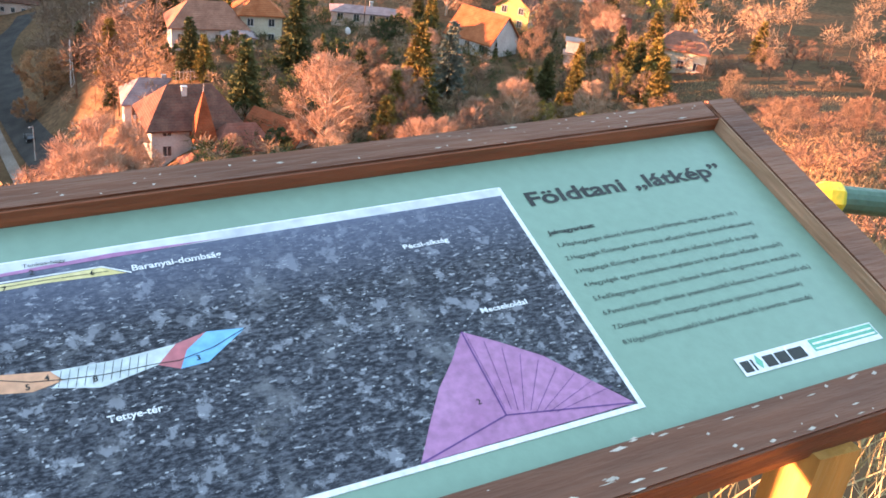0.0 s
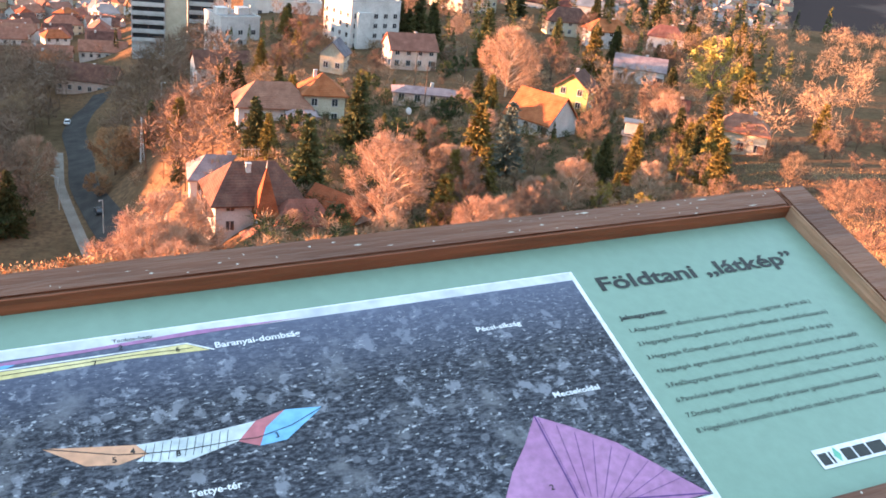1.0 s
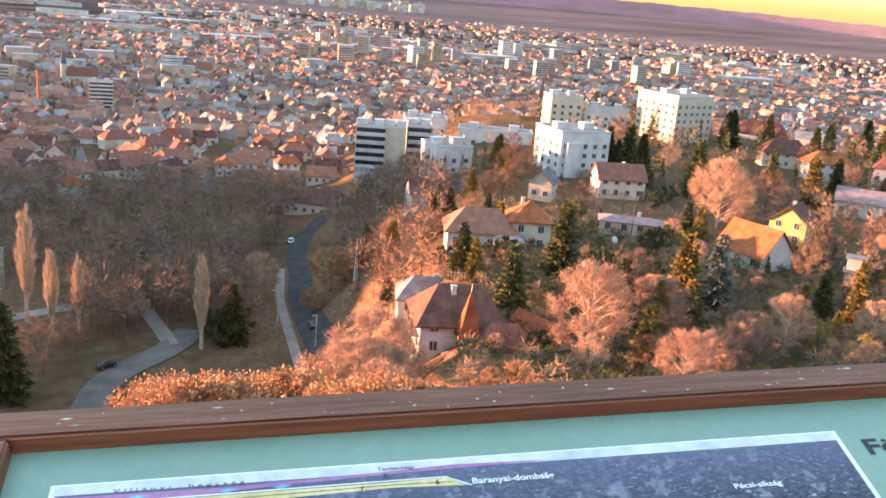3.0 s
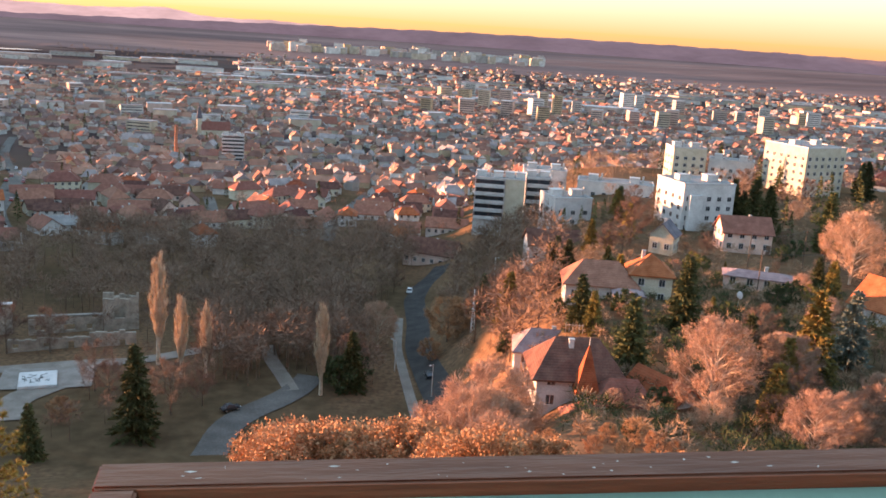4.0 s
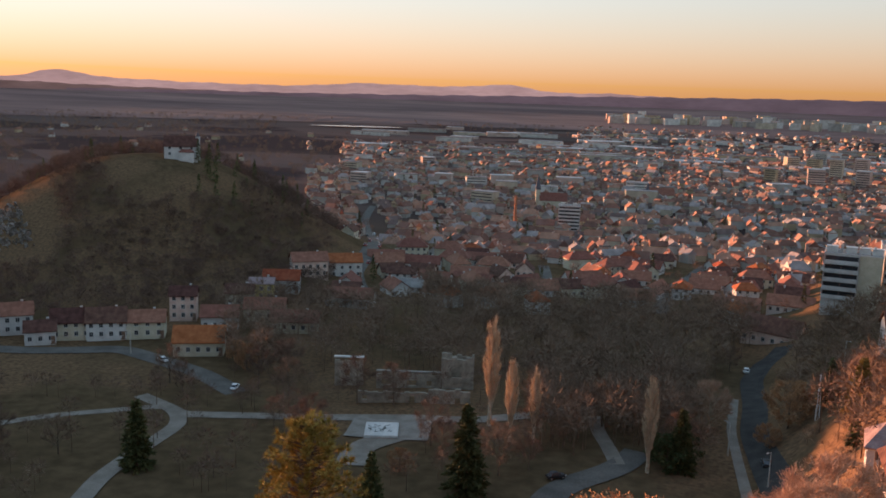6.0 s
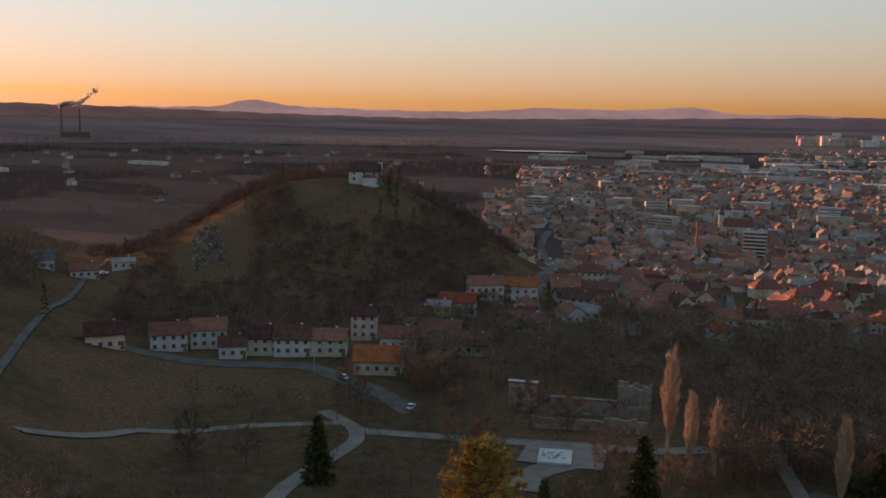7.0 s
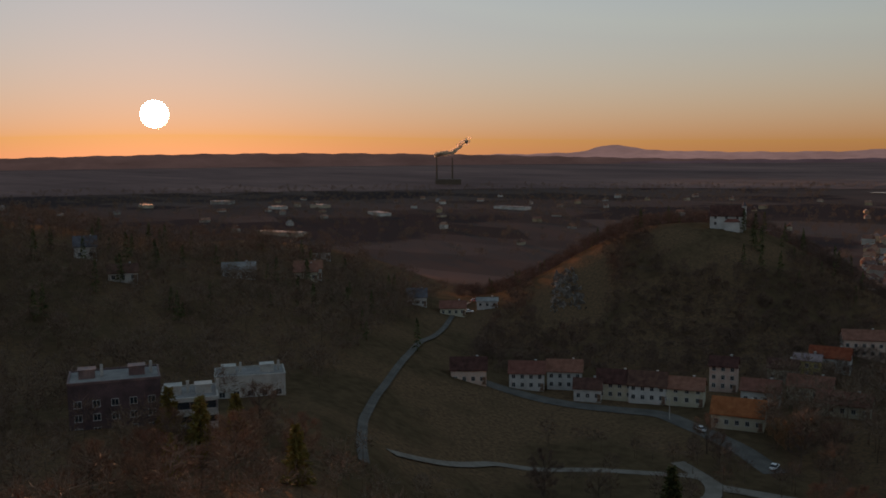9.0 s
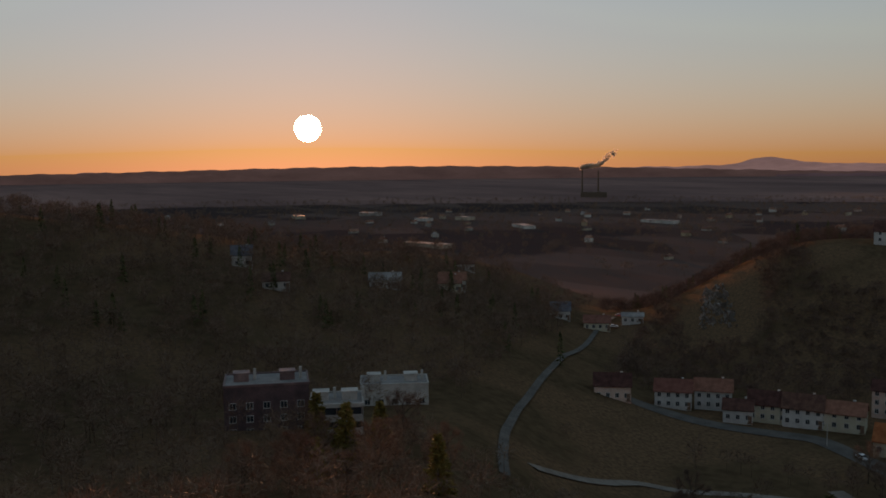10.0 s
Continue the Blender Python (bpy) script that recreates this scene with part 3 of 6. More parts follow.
HOUSES = [
    (67, 240, -2, 14, 8, 4.8, 3.4, "gable", "plaster_white", "roof_brown", "white house with a dark brown gable roof among spruces"),
    (45, 160, -12, 11, 9, 3.2, 3.0, "hip", "plaster_grey", "roof_mauve", "low house with a faded mauve tile roof"),
    (91, 221, 55, 7, 6, 4.5, 3.0, "gable", "plaster_cream", "roof_slate", "small cream house with a slate gable roof"),
    (117, 231, -8, 13, 9, 5.4, 3.6, "gable", "plaster_pink", "roof_red", "pink two-storey house with a red tile roof"),
    (111, 156, -70, 11, 10, 3.2, 4.8, "gable", "plaster_white", "roof_orange", "cottage under a steep bright orange tile roof"),
    (134, 176, 40, 9, 8, 5.4, 3.2, "gable", "plaster_yellow", "roof_brown", "yellow house with a brown gable roof and eaves"),
    (178, 206, -40, 14, 9, 4.2, 2.8, "gable", "plaster_white", "roof_mauve", "white bungalow with a dull brown roof"),
    (211, 289, -22, 17, 10, 5.4, 4.4, "hip", "plaster_cream", "roof_brown", "cream villa with a dark brown hipped roof"),
    (209, 262, -20, 15, 9, 5.6, 3.4, "hip", "plaster_white", "roof_orange", "white house with a bright orange hipped roof"),
]
HOUSES_FAR = [
    (260, 336, -36, 17, 9, 5.0, 2.2, "gable", "plaster_white", "roof_felt", "white hall with a pale grey low roof"),
    (270, 390, -36, 26, 13, 5.0, 6.0, "hip", "plaster_grey", "roof_brown", "broad hall under a large dark brown roof"),
    (139, 148, -42, 6, 6, 3.4, 3.0, "gable", "plaster_yellow", "roof_brown", "small yellow gabled cottage in the scrub"),
    (133, 122, -46, 9, 7, 4.6, 2.4, "hip", "plaster_cream", "roof_red", "cream house with a red roof on the scrubby slope"),
    (48, 334, -28, 20, 10, 4.6, 4.6, "gable", "plaster_pink", "roof_brown", "long house with a dark red tile roof and skylights"),
    (97, 182, -24, 14, 6, 2.8, 0.8, "hip", "plaster_pink", "roof_mauve", "low pink garage range with a flat roof"),
    (225, 250, -40, 12, 9, 5, 3.2, "hip", "plaster_white", "roof_red", "white house with a red roof among trees"),
]
for q in HOUSES + HOUSES_FAR:
    house(*q, faces="SW" if q[3] > 9 else "SWE")
ROW = [
    (-204, 246, 38, 12, 8, 6.0, 3.2, "plaster_white", "roof_red"), (-196, 257, 36, 12, 8, 6.4, 3.2, "plaster_white", "roof_red"),
    (-181, 250, 34, 9, 7, 4.2, 2.6, "plaster_white", "roof_brown"), (-176, 259, 30, 12, 8, 5.6, 3.6, "plaster_cream", "roof_brown"),
    (-166, 263, 28, 12, 8, 5.8, 3.8, "plaster_white", "roof_brown"), (-156, 268, 24, 14, 8, 5.4, 3.0, "plaster_cream", "roof_red"),
    (-153, 290, 22, 9, 7, 8.6, 2.6, "plaster_pink", "roof_brown"), (-131, 258, 20, 15, 9, 4.2, 4.0, "plaster_cream", "roof_orange"),
    (-137, 285, 20, 12, 8, 4.6, 3.0, "plaster_white", "roof_red"), (-143, 314, 20, 10, 8, 5.0, 2.6, "plaster_cream", "roof_brown"),
]
ROW_END = [
    (-139, 325, 18, 9, 8, 6.4, 1.6, "plaster_yellow", "roof_mauve"), (-137, 340, 16, 14, 9, 5.2, 3.2, "plaster_white", "roof_orange"),
    (-127, 300, 16, 14, 8, 4.2, 3.0, "plaster_cream", "roof_red"), (-137, 370, 30, 15, 10, 7.0, 3.0, "plaster_pink", "roof_red"),
    (-126, 386, 24, 14, 10, 7.0, 3.0, "plaster_grey", "roof_orange"), (-104, 402, 8, 13, 9, 5.4, 2.4, "plaster_white", "roof_brown"),
    (-95, 384, 10, 10, 8, 3.0, 2.8, "plaster_white", "roof_felt"), (-215, 228, 44, 12, 8, 5.0, 3.4, "plaster_pink", "roof_brown"),
    (-112, 290, 12, 16, 8, 3.8, 3.0, "plaster_cream", "roof_red"), (-106, 332, 8, 18, 9, 4.0, 3.0, "plaster_grey", "roof_red"),
]
for x, y, tn, w, d, h, rh, wl, rf in ROW + ROW_END:
    house(x, y, tn, w, d, h, rh, "gable", wl, rf,
          f"old {wl.split('_')[1]} street house with a {rf.split('_')[1]} tile roof", (w * 0.25, 0.7), "SW", "old street houses")


HILL = [(-387, 298, 52, 11, 8, 4.2, 3.2, "plaster_white", "roof_brown"), (-336, 252, 52, 12, 8, 4.6, 3.0, "plaster_white", "roof_red"),
        (-319, 303, 46, 9, 8, 4.4, 3.6, "plaster_white", "roof_slate"), (-304, 312, 44, 12, 8, 3.6, 2.8, "plaster_cream", "roof_red"),
        (-347, 155, 66, 8, 7, 5.0, 3.4, "plaster_white", "roof_slate"), (-319, 156, 64, 10, 8, 3.4, 2.6, "plaster_grey", "roof_brown"),
        (-327, 210, 58, 13, 8, 3.6, 2.6, "plaster_white", "roof_felt"), (-330, 246, 54, 10, 8, 4.2, 3.0, "plaster_cream", "roof_red"),
        (-302, 334, 42, 10, 7, 3.4, 1.4, "plaster_white", "roof_felt")]
for x, y, tn, w, d, h, rh, wl, rf in HILL:
    house(x, y, tn, w, d, h, rh, "gable", wl, rf,
          f"{wl.split('_')[1]} house with a {rf.split('_')[1]} roof on the shaded hillside", (w * 0.25, 0.7), "SW", "hillside houses")


# apartment blocks
def block(x, y, turn, w, d, floors, wall, label, balconies="", faces="SW", base=None, storey=2.85, step=False, group=""):
    """A flat-roofed block: body, parapet, windows, balconies with dark fronts, stair heads and flues on the roof."""
    h = floors * storey
    z = base if base is not None else lowest(x, y, d / 3)
    ob = thing("apartment_block", label, "building", group, pose(x, y, z, 0, 0, turn))
    s = Soup()
    s.box(-w / 2, w / 2, -d / 2, d / 2, -6, h)
    if step:
        s.box(-w / 2 + 1.5, -w / 6, -d / 2 - 1.6, -d / 2 + 0.1, -6, h - storey)
    part("wall", s, M[wall], ob)
    s = Soup()
    s.box(-w / 2 - 0.12, w / 2 + 0.12, -d / 2 - 0.12, -d / 2 + 0.2, h, h + 0.5)
    s.box(-w / 2 - 0.12, w / 2 + 0.12, d / 2 - 0.2, d / 2 + 0.12, h, h + 0.5)
    s.box(-w / 2 - 0.12, -w / 2 + 0.2, -d / 2 + 0.2, d / 2 - 0.2, h, h + 0.5)
    s.box(w / 2 - 0.2, w / 2 + 0.12, -d / 2 + 0.2, d / 2 - 0.2, h, h + 0.5)
    trim = M["plaster_white" if wall.startswith("plaster") else wall]
    part("parapet", s, trim, ob)
    s = Soup()
    s.box(-w / 2 + 0.2, w / 2 - 0.2, -d / 2 + 0.2, d / 2 - 0.2, h, h + 0.15)
    part("roof", s, M["roof_felt"], ob)
    for i in (-0.3, 0.25):
        s = Soup()
        s.box(w * i - 1.6, w * i + 1.6, -1.5, 1.5, h, h + 1.9)
        s.box(w * i - 1.8, w * i + 1.8, -1.7, 1.7, h + 1.9, h + 2.1)
        part("stair_head", s, trim, ob)
        s = Soup()
        s.box(w * i + 2.6, w * i + 3.2, 0, 0.6, h, h + 2.6)
        part("flue", s, M["concrete"], ob)
    face_windows(ob, w, d, h - 0.5, "".join(f for f in faces if f not in balconies), 3.3, storey, 1.3, 1.3)
    for f in balconies:
        run, off, rot = {"S": (w, -d / 2, 0), "E": (d, -w / 2, 90), "W": (d, -w / 2, -90)}[f]
        for fl in range(floors):
            n = max(2, int(run / 4))
            g = Soup()
            g.box(-run / 2 + 0.4, run / 2 - 0.4, off - 0.05, off + 0.1, fl * storey + 1.0, fl * storey + 2.45)
            part("window_band", g, M["glass"], ob).matrix_basis = pose(0, 0, 0, 0, 0, rot)
            g = Soup()
            g.box(-run / 2 + 0.2, run / 2 - 0.2, off - 1.1, off + 0.1, fl * storey - 0.1, fl * storey + 0.08)
            g.box(-run / 2 + 0.2, run / 2 - 0.2, off - 1.1, off - 1.02, fl * storey - 0.25, fl * storey + 1.15)
            bal = part("balcony", g, trim, ob)
            bal.matrix_basis = pose(0, 0, 0, 0, 0, rot)
            for i in range(n + 1):
                p = -run / 2 + 0.25 + i * (run - 0.5) / n
                g = Soup()
                g.box(p - 0.06, p + 0.06, off - 1.05, off + 0.05, fl * storey + 1.0, fl * storey + 2.6)
                part("divider", g, M["parapet_red"], bal)
    return ob


block(65, 320, -12, 10.5, 11, 5, "plaster_white", "white apartment block with rows of dark balconies", "S", "SW", -61, group="ridge apartment blocks")
block(73.6, 318.6, -12, 6.8, 11, 5, "plaster_cream", "cream apartment block with a plain end wall", "", "E", -61, group="ridge apartment blocks")
block(82.5, 321, -12, 8.6, 11, 5, "plaster_white", "white apartment block with dark loggias", "S", "S", -60.5, group="ridge apartment blocks")
block(89, 338, -12, 16, 12, 5, "plaster_white", "white block with a pale roof behind the loggias", "", "S", -60, group="ridge apartment blocks")
block(79, 272, 8, 12, 12, 4, "plaster_white", "small white apartment block behind spruces", "", "SW", -55.8, group="ridge apartment blocks")
block(116.5, 264, 8, 17, 16, 5, "plaster_white", "five-storey white block with a sunlit side", "", "SW", -51.2, step=True, group="ridge apartment blocks")
block(108, 312, -18, 26, 11, 4, "plaster_grey", "long grey low apartment block", "", "SW", -57, group="ridge apartment blocks")
block(196, 345, 18, 21, 22, 7, "plaster_cream", "seven-storey pale block above the gardens", "", "SW", -52.5, group="ridge apartment blocks")
block(158, 372, -5, 14, 12, 4, "plaster_cream", "cream block on the ridge edge behind a spruce", "", "SW", -50, group="ridge apartment blocks")
block(176, 366, -25, 18, 9, 3, "plaster_grey", "grey block on the ridge edge", "", "SW", -51, group="ridge apartment blocks")
block(-56, 745, 4, 17, 13, 8, "plaster_white", "white tower block standing over the old town", "S", "SE", -110)
block(-186, 88, 64, 18, 12, 4, "parapet_red", "dull reddish four-storey block in the hillside shade", "", "SE", -56, group="shaded hillside blocks")
block(-171, 97, 60, 11, 11, 3, "concrete", "grey block with loggias in the hillside shade", "S", "SE", -56, group="shaded hillside blocks")
block(-196, 128, 58, 17, 10, 3, "concrete", "grey low block behind the shaded block", "", "SE", -61, group="shaded hillside blocks")


def chapel():
    ob = thing("chapel", "white hilltop chapel with a red roof and small turret", "chapel", at=pose(-223, 424, -35.6, 0, 0, 24))
    wing(ob, -0.8, 0, 0, 15.5, 8.5, 5.6, 4.6, "gable", "plaster_white", "roof_brown", 0.4, None, "S", per=4)
    wing(ob, 2, -5.0, 0, 7, 3.0, 2.8, 1.2, "hip", "plaster_white", "roof_red", 0.2, None, "")
    s = Soup()
    s.box(6.2, 8.2, -1.0, 1.0, -2, 9.6)
    s.box(6.05, 8.35, -1.15, 1.15, 9.6, 9.9)
    part("turret", s, M["plaster_white"], ob)
    s = Soup()
    s.tube((7.2, 0, 9.9), (7.2, 0, 11.2), 1.05, 0.7, 8)
    s.tube((7.2, 0, 11.2), (7.2, 0, 12.6), 0.45, 0.05, 8)
    s.tube((7.2, 0, 12.6), (7.2, 0, 13.6), 0.06, 0.04, 4)
    part("spire", s, M["roof_slate"], ob, "dark onion spire")


chapel()


def ruin():
    ob = thing("ruin", "roofless grey stone palace walls with empty windows", "ruin", at=pose(-47, 243, -81, 0, 0, 11))
    rnd = random.Random(4)

    def ragged(x0, x1, y, h, openings, depth=0.9):
        """A broken wall: upright sections of uneven height, each a part."""
        x = x0
        while x < x1 - 0.1:
            w = min(1.4, x1 - x)
            top = h * (0.86 + 0.18 * rnd.random())
            o = next((o for o in openings if o[0] < x + w / 2 < o[1]), None)
            for z0, z1 in ([(-3, o[2])] + ([(o[3], top)] if o[3] < top else []) if o else [(-3, top)]):
                piece = Soup()
                piece.box(x, x + w, y, y + depth, z0, z1)
                part("wall_section", piece, M["stone"], ob)
            x += w

    ragged(-4, 5, 0, 10.5, [(-1, 1.5, 4, 7.2)])
    ragged(-4, 5, 7, 9.0, [])
    ragged(-22, -4, 1, 4.6, [(-20, -18.5, 1, 2.6), (-13, -11.5, 1, 2.6), (-8, -6.5, 1, 2.6)])
    ragged(-26, -7, -12, 3.4, [(-24, -22.6, 1, 2.2), (-18, -16.6, 1, 2.2), (-12, -10.5, 0, 2.4)])
    ragged(-7, 4, -13, 5.0, [(0, 1.4, 1, 2.6)])
    ragged(-34, -26, 4, 7.0, [(-31, -29.6, 2, 4)])
    s = Soup()
    s.box(-34.2, -25.8, 3.8, 5.1, 6.6, 6.9)
    part("coping", s, M["plaster_white"], ob, "pale coping along the wall top").matrix_basis = pose(0, 0, 1.0)
    s = Soup()
    s.box(-22, -4, 0.8, 2.1, 4.6, 4.85)
    part("coping", s, M["paving"], ob).matrix_basis = pose(0, 0, 0.3)


ruin()


def stage():
    ob = thing("display_slab", "white display slab with a dark scribbled drawing", "slab", at=pose(-57.5, 206, -80.3, 0, 0, 13))
    part("slab", bevelled_box(-4, 4, -4.6, 4.6, -0.4, 0.9, 0.12), M["plaster_white"], ob)
    rnd = random.Random(9)
    s = Soup()
    for i in range(26):
        x, y = -2.8 + 5.6 * rnd.random(), -2.2 + 4.6 * rnd.random()
        a, l = rnd.random() * 3, 0.5 + rnd.random() * 0.7
        s.tube((x, y, 0.92), (x + l * math.cos(a), y + l * math.sin(a), 0.92), 0.09, 0.09, 4)
    part("drawing", s, M["ink"], ob, "dark illegible strokes")


stage()


def brick_stack(x, y, h, label, r=1.6, mat="brick"):
    ob = thing("chimney_stack", label, "chimney", at=spot(x, y, 0, 1))
    s = Soup()
    for i in range(4):
        a, b = i / 4, (i + 1) / 4
        s.tube((0, 0, h * a), (0, 0, h * b), r * (1 - 0.45 * a), r * (1 - 0.45 * b), 12)
    part("shaft", s, M[mat], ob)
    s = Soup()
    s.tube((0, 0, h - 1.2), (0, 0, h), r * 0.7, r * 0.7, 12)
    part("collar", s, M[mat], ob)


brick_stack(-96, 720, 31, "tall red brick factory chimney in the town")
brick_stack(-2113, 2173, 86, "slender power plant chimney far on the plain", 3.4, "bark")
brick_stack(-2190, 2178, 88, "second slender power plant chimney on the plain", 3.4, "bark")
block(-2080, 2120, 40, 80, 30, 4, "bark", "grey power plant hall far on the plain", "", "", None, 5.0)


def steam():
    """A drifting plume from the power plant chimneys: many small rounded puffs."""
    rnd = random.Random(12)
    m = surf("steam", (0.42, 0.34, 0.29), (0.58, 0.48, 0.42), 0.02, 1.0, 0.0)
    t = m.node_tree
    thin = t.nodes.new("ShaderNodeBsdfTranslucent")
    thin.inputs["Color"].default_value = (0.85, 0.78, 0.70, 1)
    t.links.new(thin.outputs[0], t.nodes["Material Output"].inputs["Surface"])
    q = Soup()
    for i in range(240):
        k = rnd.random() ** 1.2
        x, y = -2195 + 150 * k + rnd.gauss(0, 5), 2178 + rnd.gauss(0, 4)
        z = -8 + 48 * k ** 1.7 + rnd.gauss(0, 1.5 + 3.5 * k) + 5 * math.sin(k * 9)
        r = rnd.uniform(2.6, 5.2) * (1.15 - 0.6 * k)
        bm = bmesh.new()
        bmesh.ops.create_icosphere(bm, subdivisions=1, radius=r, matrix=pose(x, y, z, rnd.uniform(0, 90), 0, rnd.uniform(0, 90)) @ Matrix.Diagonal((1.5, 1, 0.8, 1)))
        bm.verts.index_update()
        q.add([tuple(p.co) for p in bm.verts], [tuple(p.index for p in f.verts) for f in bm.faces])
        bm.free()
    tagged(part("steam_plume", q, m), "pale ragged steam drifting from the plant chimneys", "steam", kind="stuff")


steam()


def church(x, y, turn, h, label):
    ob = thing("church", label, "church", at=spot(x, y, turn, 1))
    wing(ob, 0, 0, 0, 26, 12, 10, 7, "gable", "plaster_cream", "roof_red", 0.4, None, "")
    s = Soup()
    s.box(-17, -12.5, -2.3, 2.3, -3, h * 0.62)
    part("tower", s, M["plaster_cream"], ob)
    part("spire", roof_mesh(4.8, 4.8, h * 0.38, 0.2, "pyramid"), M["roof_slate"], ob).matrix_basis = pose(-14.75, 0, h * 0.62)


church(-84, 900, 10, 34, "town church with a pointed green spire")
church(330, 720, -30, 44, "cathedral-like brick church with pointed towers")
church(318, 760, -30, 44, "cathedral-like brick church with pointed towers")
church(20, 1020, 5, 22, "cream church with a long red roof")

# the pale rock face of the chapel hill
def rock_face():
    rnd = random.Random(3)
    s = Soup()
    for i in range(190):
        u, v = rnd.random(), rnd.random()
        x = -252 - 30 * v + (10 - 5 * v) * (u - 0.5) * 1.6
        y = 333 + 36 * v + 5 * (u - 0.5)
        z = float(ground_z(x, y))
        r = rnd.uniform(0.7, 2.0)
        pts = [(x + r * rnd.uniform(-1, 1), y + r * rnd.uniform(-1, 0.4), z + r * rnd.uniform(-1.2, 1.5)) for _ in range(4)]
        pts += [(x - r * 0.6, y + 1, z - r * 1.4), (x + r * 0.6, y + 1, z - r * 1.4)]
        bm = bmesh.new()
        for p in pts:
            bm.verts.new(p)
        bmesh.ops.convex_hull(bm, input=bm.verts[:])
        bm.verts.ensure_lookup_table()
        bm.verts.index_update()
        s.add([tuple(q.co) for q in bm.verts], [tuple(q.index for q in f.verts) for f in bm.faces])
        bm.free()
    ob = part("rock_face", s, M["cliff"])
    tagged(ob, "pale bare rock face on the dark hillside", "cliff", kind="stuff")


rock_face()


# ---- trees ----
def unit(v):
    return v / (np.linalg.norm(v, axis=-1, keepdims=True) + 1e-9)


def slivers(base, way, length, width, rs):
    """Thin triangles that start at base and run along way."""
    n = len(base)
    side = unit(np.cross(way, rs.normal(size=(n, 3))))
    w = (width * 0.5)[:, None]
    v = np.stack([base - side * w, base + side * w, base + way * length[:, None]], 1).reshape(-1, 3)
    return v, np.arange(3 * n).reshape(n, 3)


def tri_mesh(name, v, f, mat):
    me = bpy.data.meshes.new(name)
    me.vertices.add(len(v))
    me.vertices.foreach_set("co", np.asarray(v, np.float32).ravel())
    me.loops.add(len(f) * 3)
    me.loops.foreach_set("vertex_index", np.asarray(f, np.int32).ravel())
    me.polygons.add(len(f))
    me.polygons.foreach_set("loop_start", np.arange(0, 3 * len(f), 3, dtype=np.int32))
    me.materials.append(mat)
    me.update(calc_edges=True)
    return me


def broadleaf(seed, h, spread, twigs, low=0.28, limbs=11, leaf=0.0, rise=0.55, twig_w=0.07, twig_l=1.0, lift=0.25):
    """A leafless or rusty broadleaf tree with a domed, uneven crown: (trunk soup, crown triangles)."""
    rs = np.random.RandomState(seed)
    s = Soup()
    bend = rs.normal(size=2) * h * 0.02
    stem = lambda k: np.array([bend[0] * k * k, bend[1] * k * k, h * k])
    r0 = h * 0.021
    for i in range(4):
        k0, k1 = i * 0.2, (i + 1) * 0.2
        s.tube(tuple(stem(k0)), tuple(stem(k1)), r0 * (1 - i * 0.23), r0 * (1 - (i + 1) * 0.23) + 0.01, 6)
    half = np.array([spread, spread, h * (1 - low) * 0.5])
    mid_crown = np.array([bend[0] * 0.5, bend[1] * 0.5, h * (1 + low) * 0.5])
    lumps = unit(rs.normal(size=(7, 3)))

    def inside(p, k=1.0):
        """Pulls a point back to the lumpy envelope of the crown."""
        d = (p - mid_crown) / half
        n = np.linalg.norm(d) + 1e-9
        edge = k * (0.88 + 0.16 * np.max(lumps @ (d / n)))
        return p if n < edge else mid_crown + d / n * edge * half

    ends, ways = [], []
    for i in range(limbs):
        zz = 1 - 1.45 * (i + 0.5) / limbs
        az = i * 2.39996 + rs.rand() * 0.5
        c = math.sqrt(max(0.05, 1 - zz * zz))
        tip = inside(mid_crown + np.array([math.cos(az) * c, math.sin(az) * c, zz]) * half * rs.uniform(0.8, 1.0), 0.95)
        out = math.hypot(tip[0], tip[1])
        a = stem(float(np.clip((tip[2] - rise * out) / h - 0.08, low * 0.55, 0.78)))
        mid = (a + tip) / 2 + np.array([0, 0, h * 0.015]) + rs.normal(size=3) * spread * 0.05
        s.tube(tuple(a), tuple(mid), r0 * 0.40, r0 * 0.22, 4)
        s.tube(tuple(mid), tuple(tip), r0 * 0.22, 0.02, 4)
        way = unit(tip - a)
        for j in range(6):
            t = 0.25 + 0.7 * (j + rs.rand()) / 6
            b = a + (mid - a) * t * 2 if t < 0.5 else mid + (tip - mid) * (t * 2 - 1)
            d = unit(way * 0.7 + unit(b - mid_crown) * 0.6 + rs.normal(size=3) * 0.45 + np.array([0, 0, lift]))
            e = inside(b + d * spread * rs.uniform(0.28, 0.55))
            s.tube(tuple(b), tuple(e), r0 * 0.12 + 0.01, 0.012, 3)
            for q in np.linspace(0.15, 1, 5):
                ends.append(b + (e - b) * q)
                ways.append(d)
            for q in (0.45, 0.8):
                f0 = b + (e - b) * q
                g = unit(d * 0.6 + rs.normal(size=3) * 0.6 + np.array([0, 0, lift]))
                f1 = inside(f0 + g * spread * rs.uniform(0.15, 0.3))
                s.tube(tuple(f0), tuple(f1), r0 * 0.06 + 0.008, 0.01, 3)
                for q2 in (0.3, 0.65, 1.0):
                    ends.append(f0 + (f1 - f0) * q2)
                    ways.append(g)
    ends, ways = np.array(ends), np.array(ways)
    i = rs.randint(len(ends), size=twigs)
    base = ends[i] + rs.normal(size=(twigs, 3)) * spread * 0.05
    way = unit(ways[i] * 0.7 + rs.normal(size=(twigs, 3)) * 0.6 + np.array([0, 0, lift]))
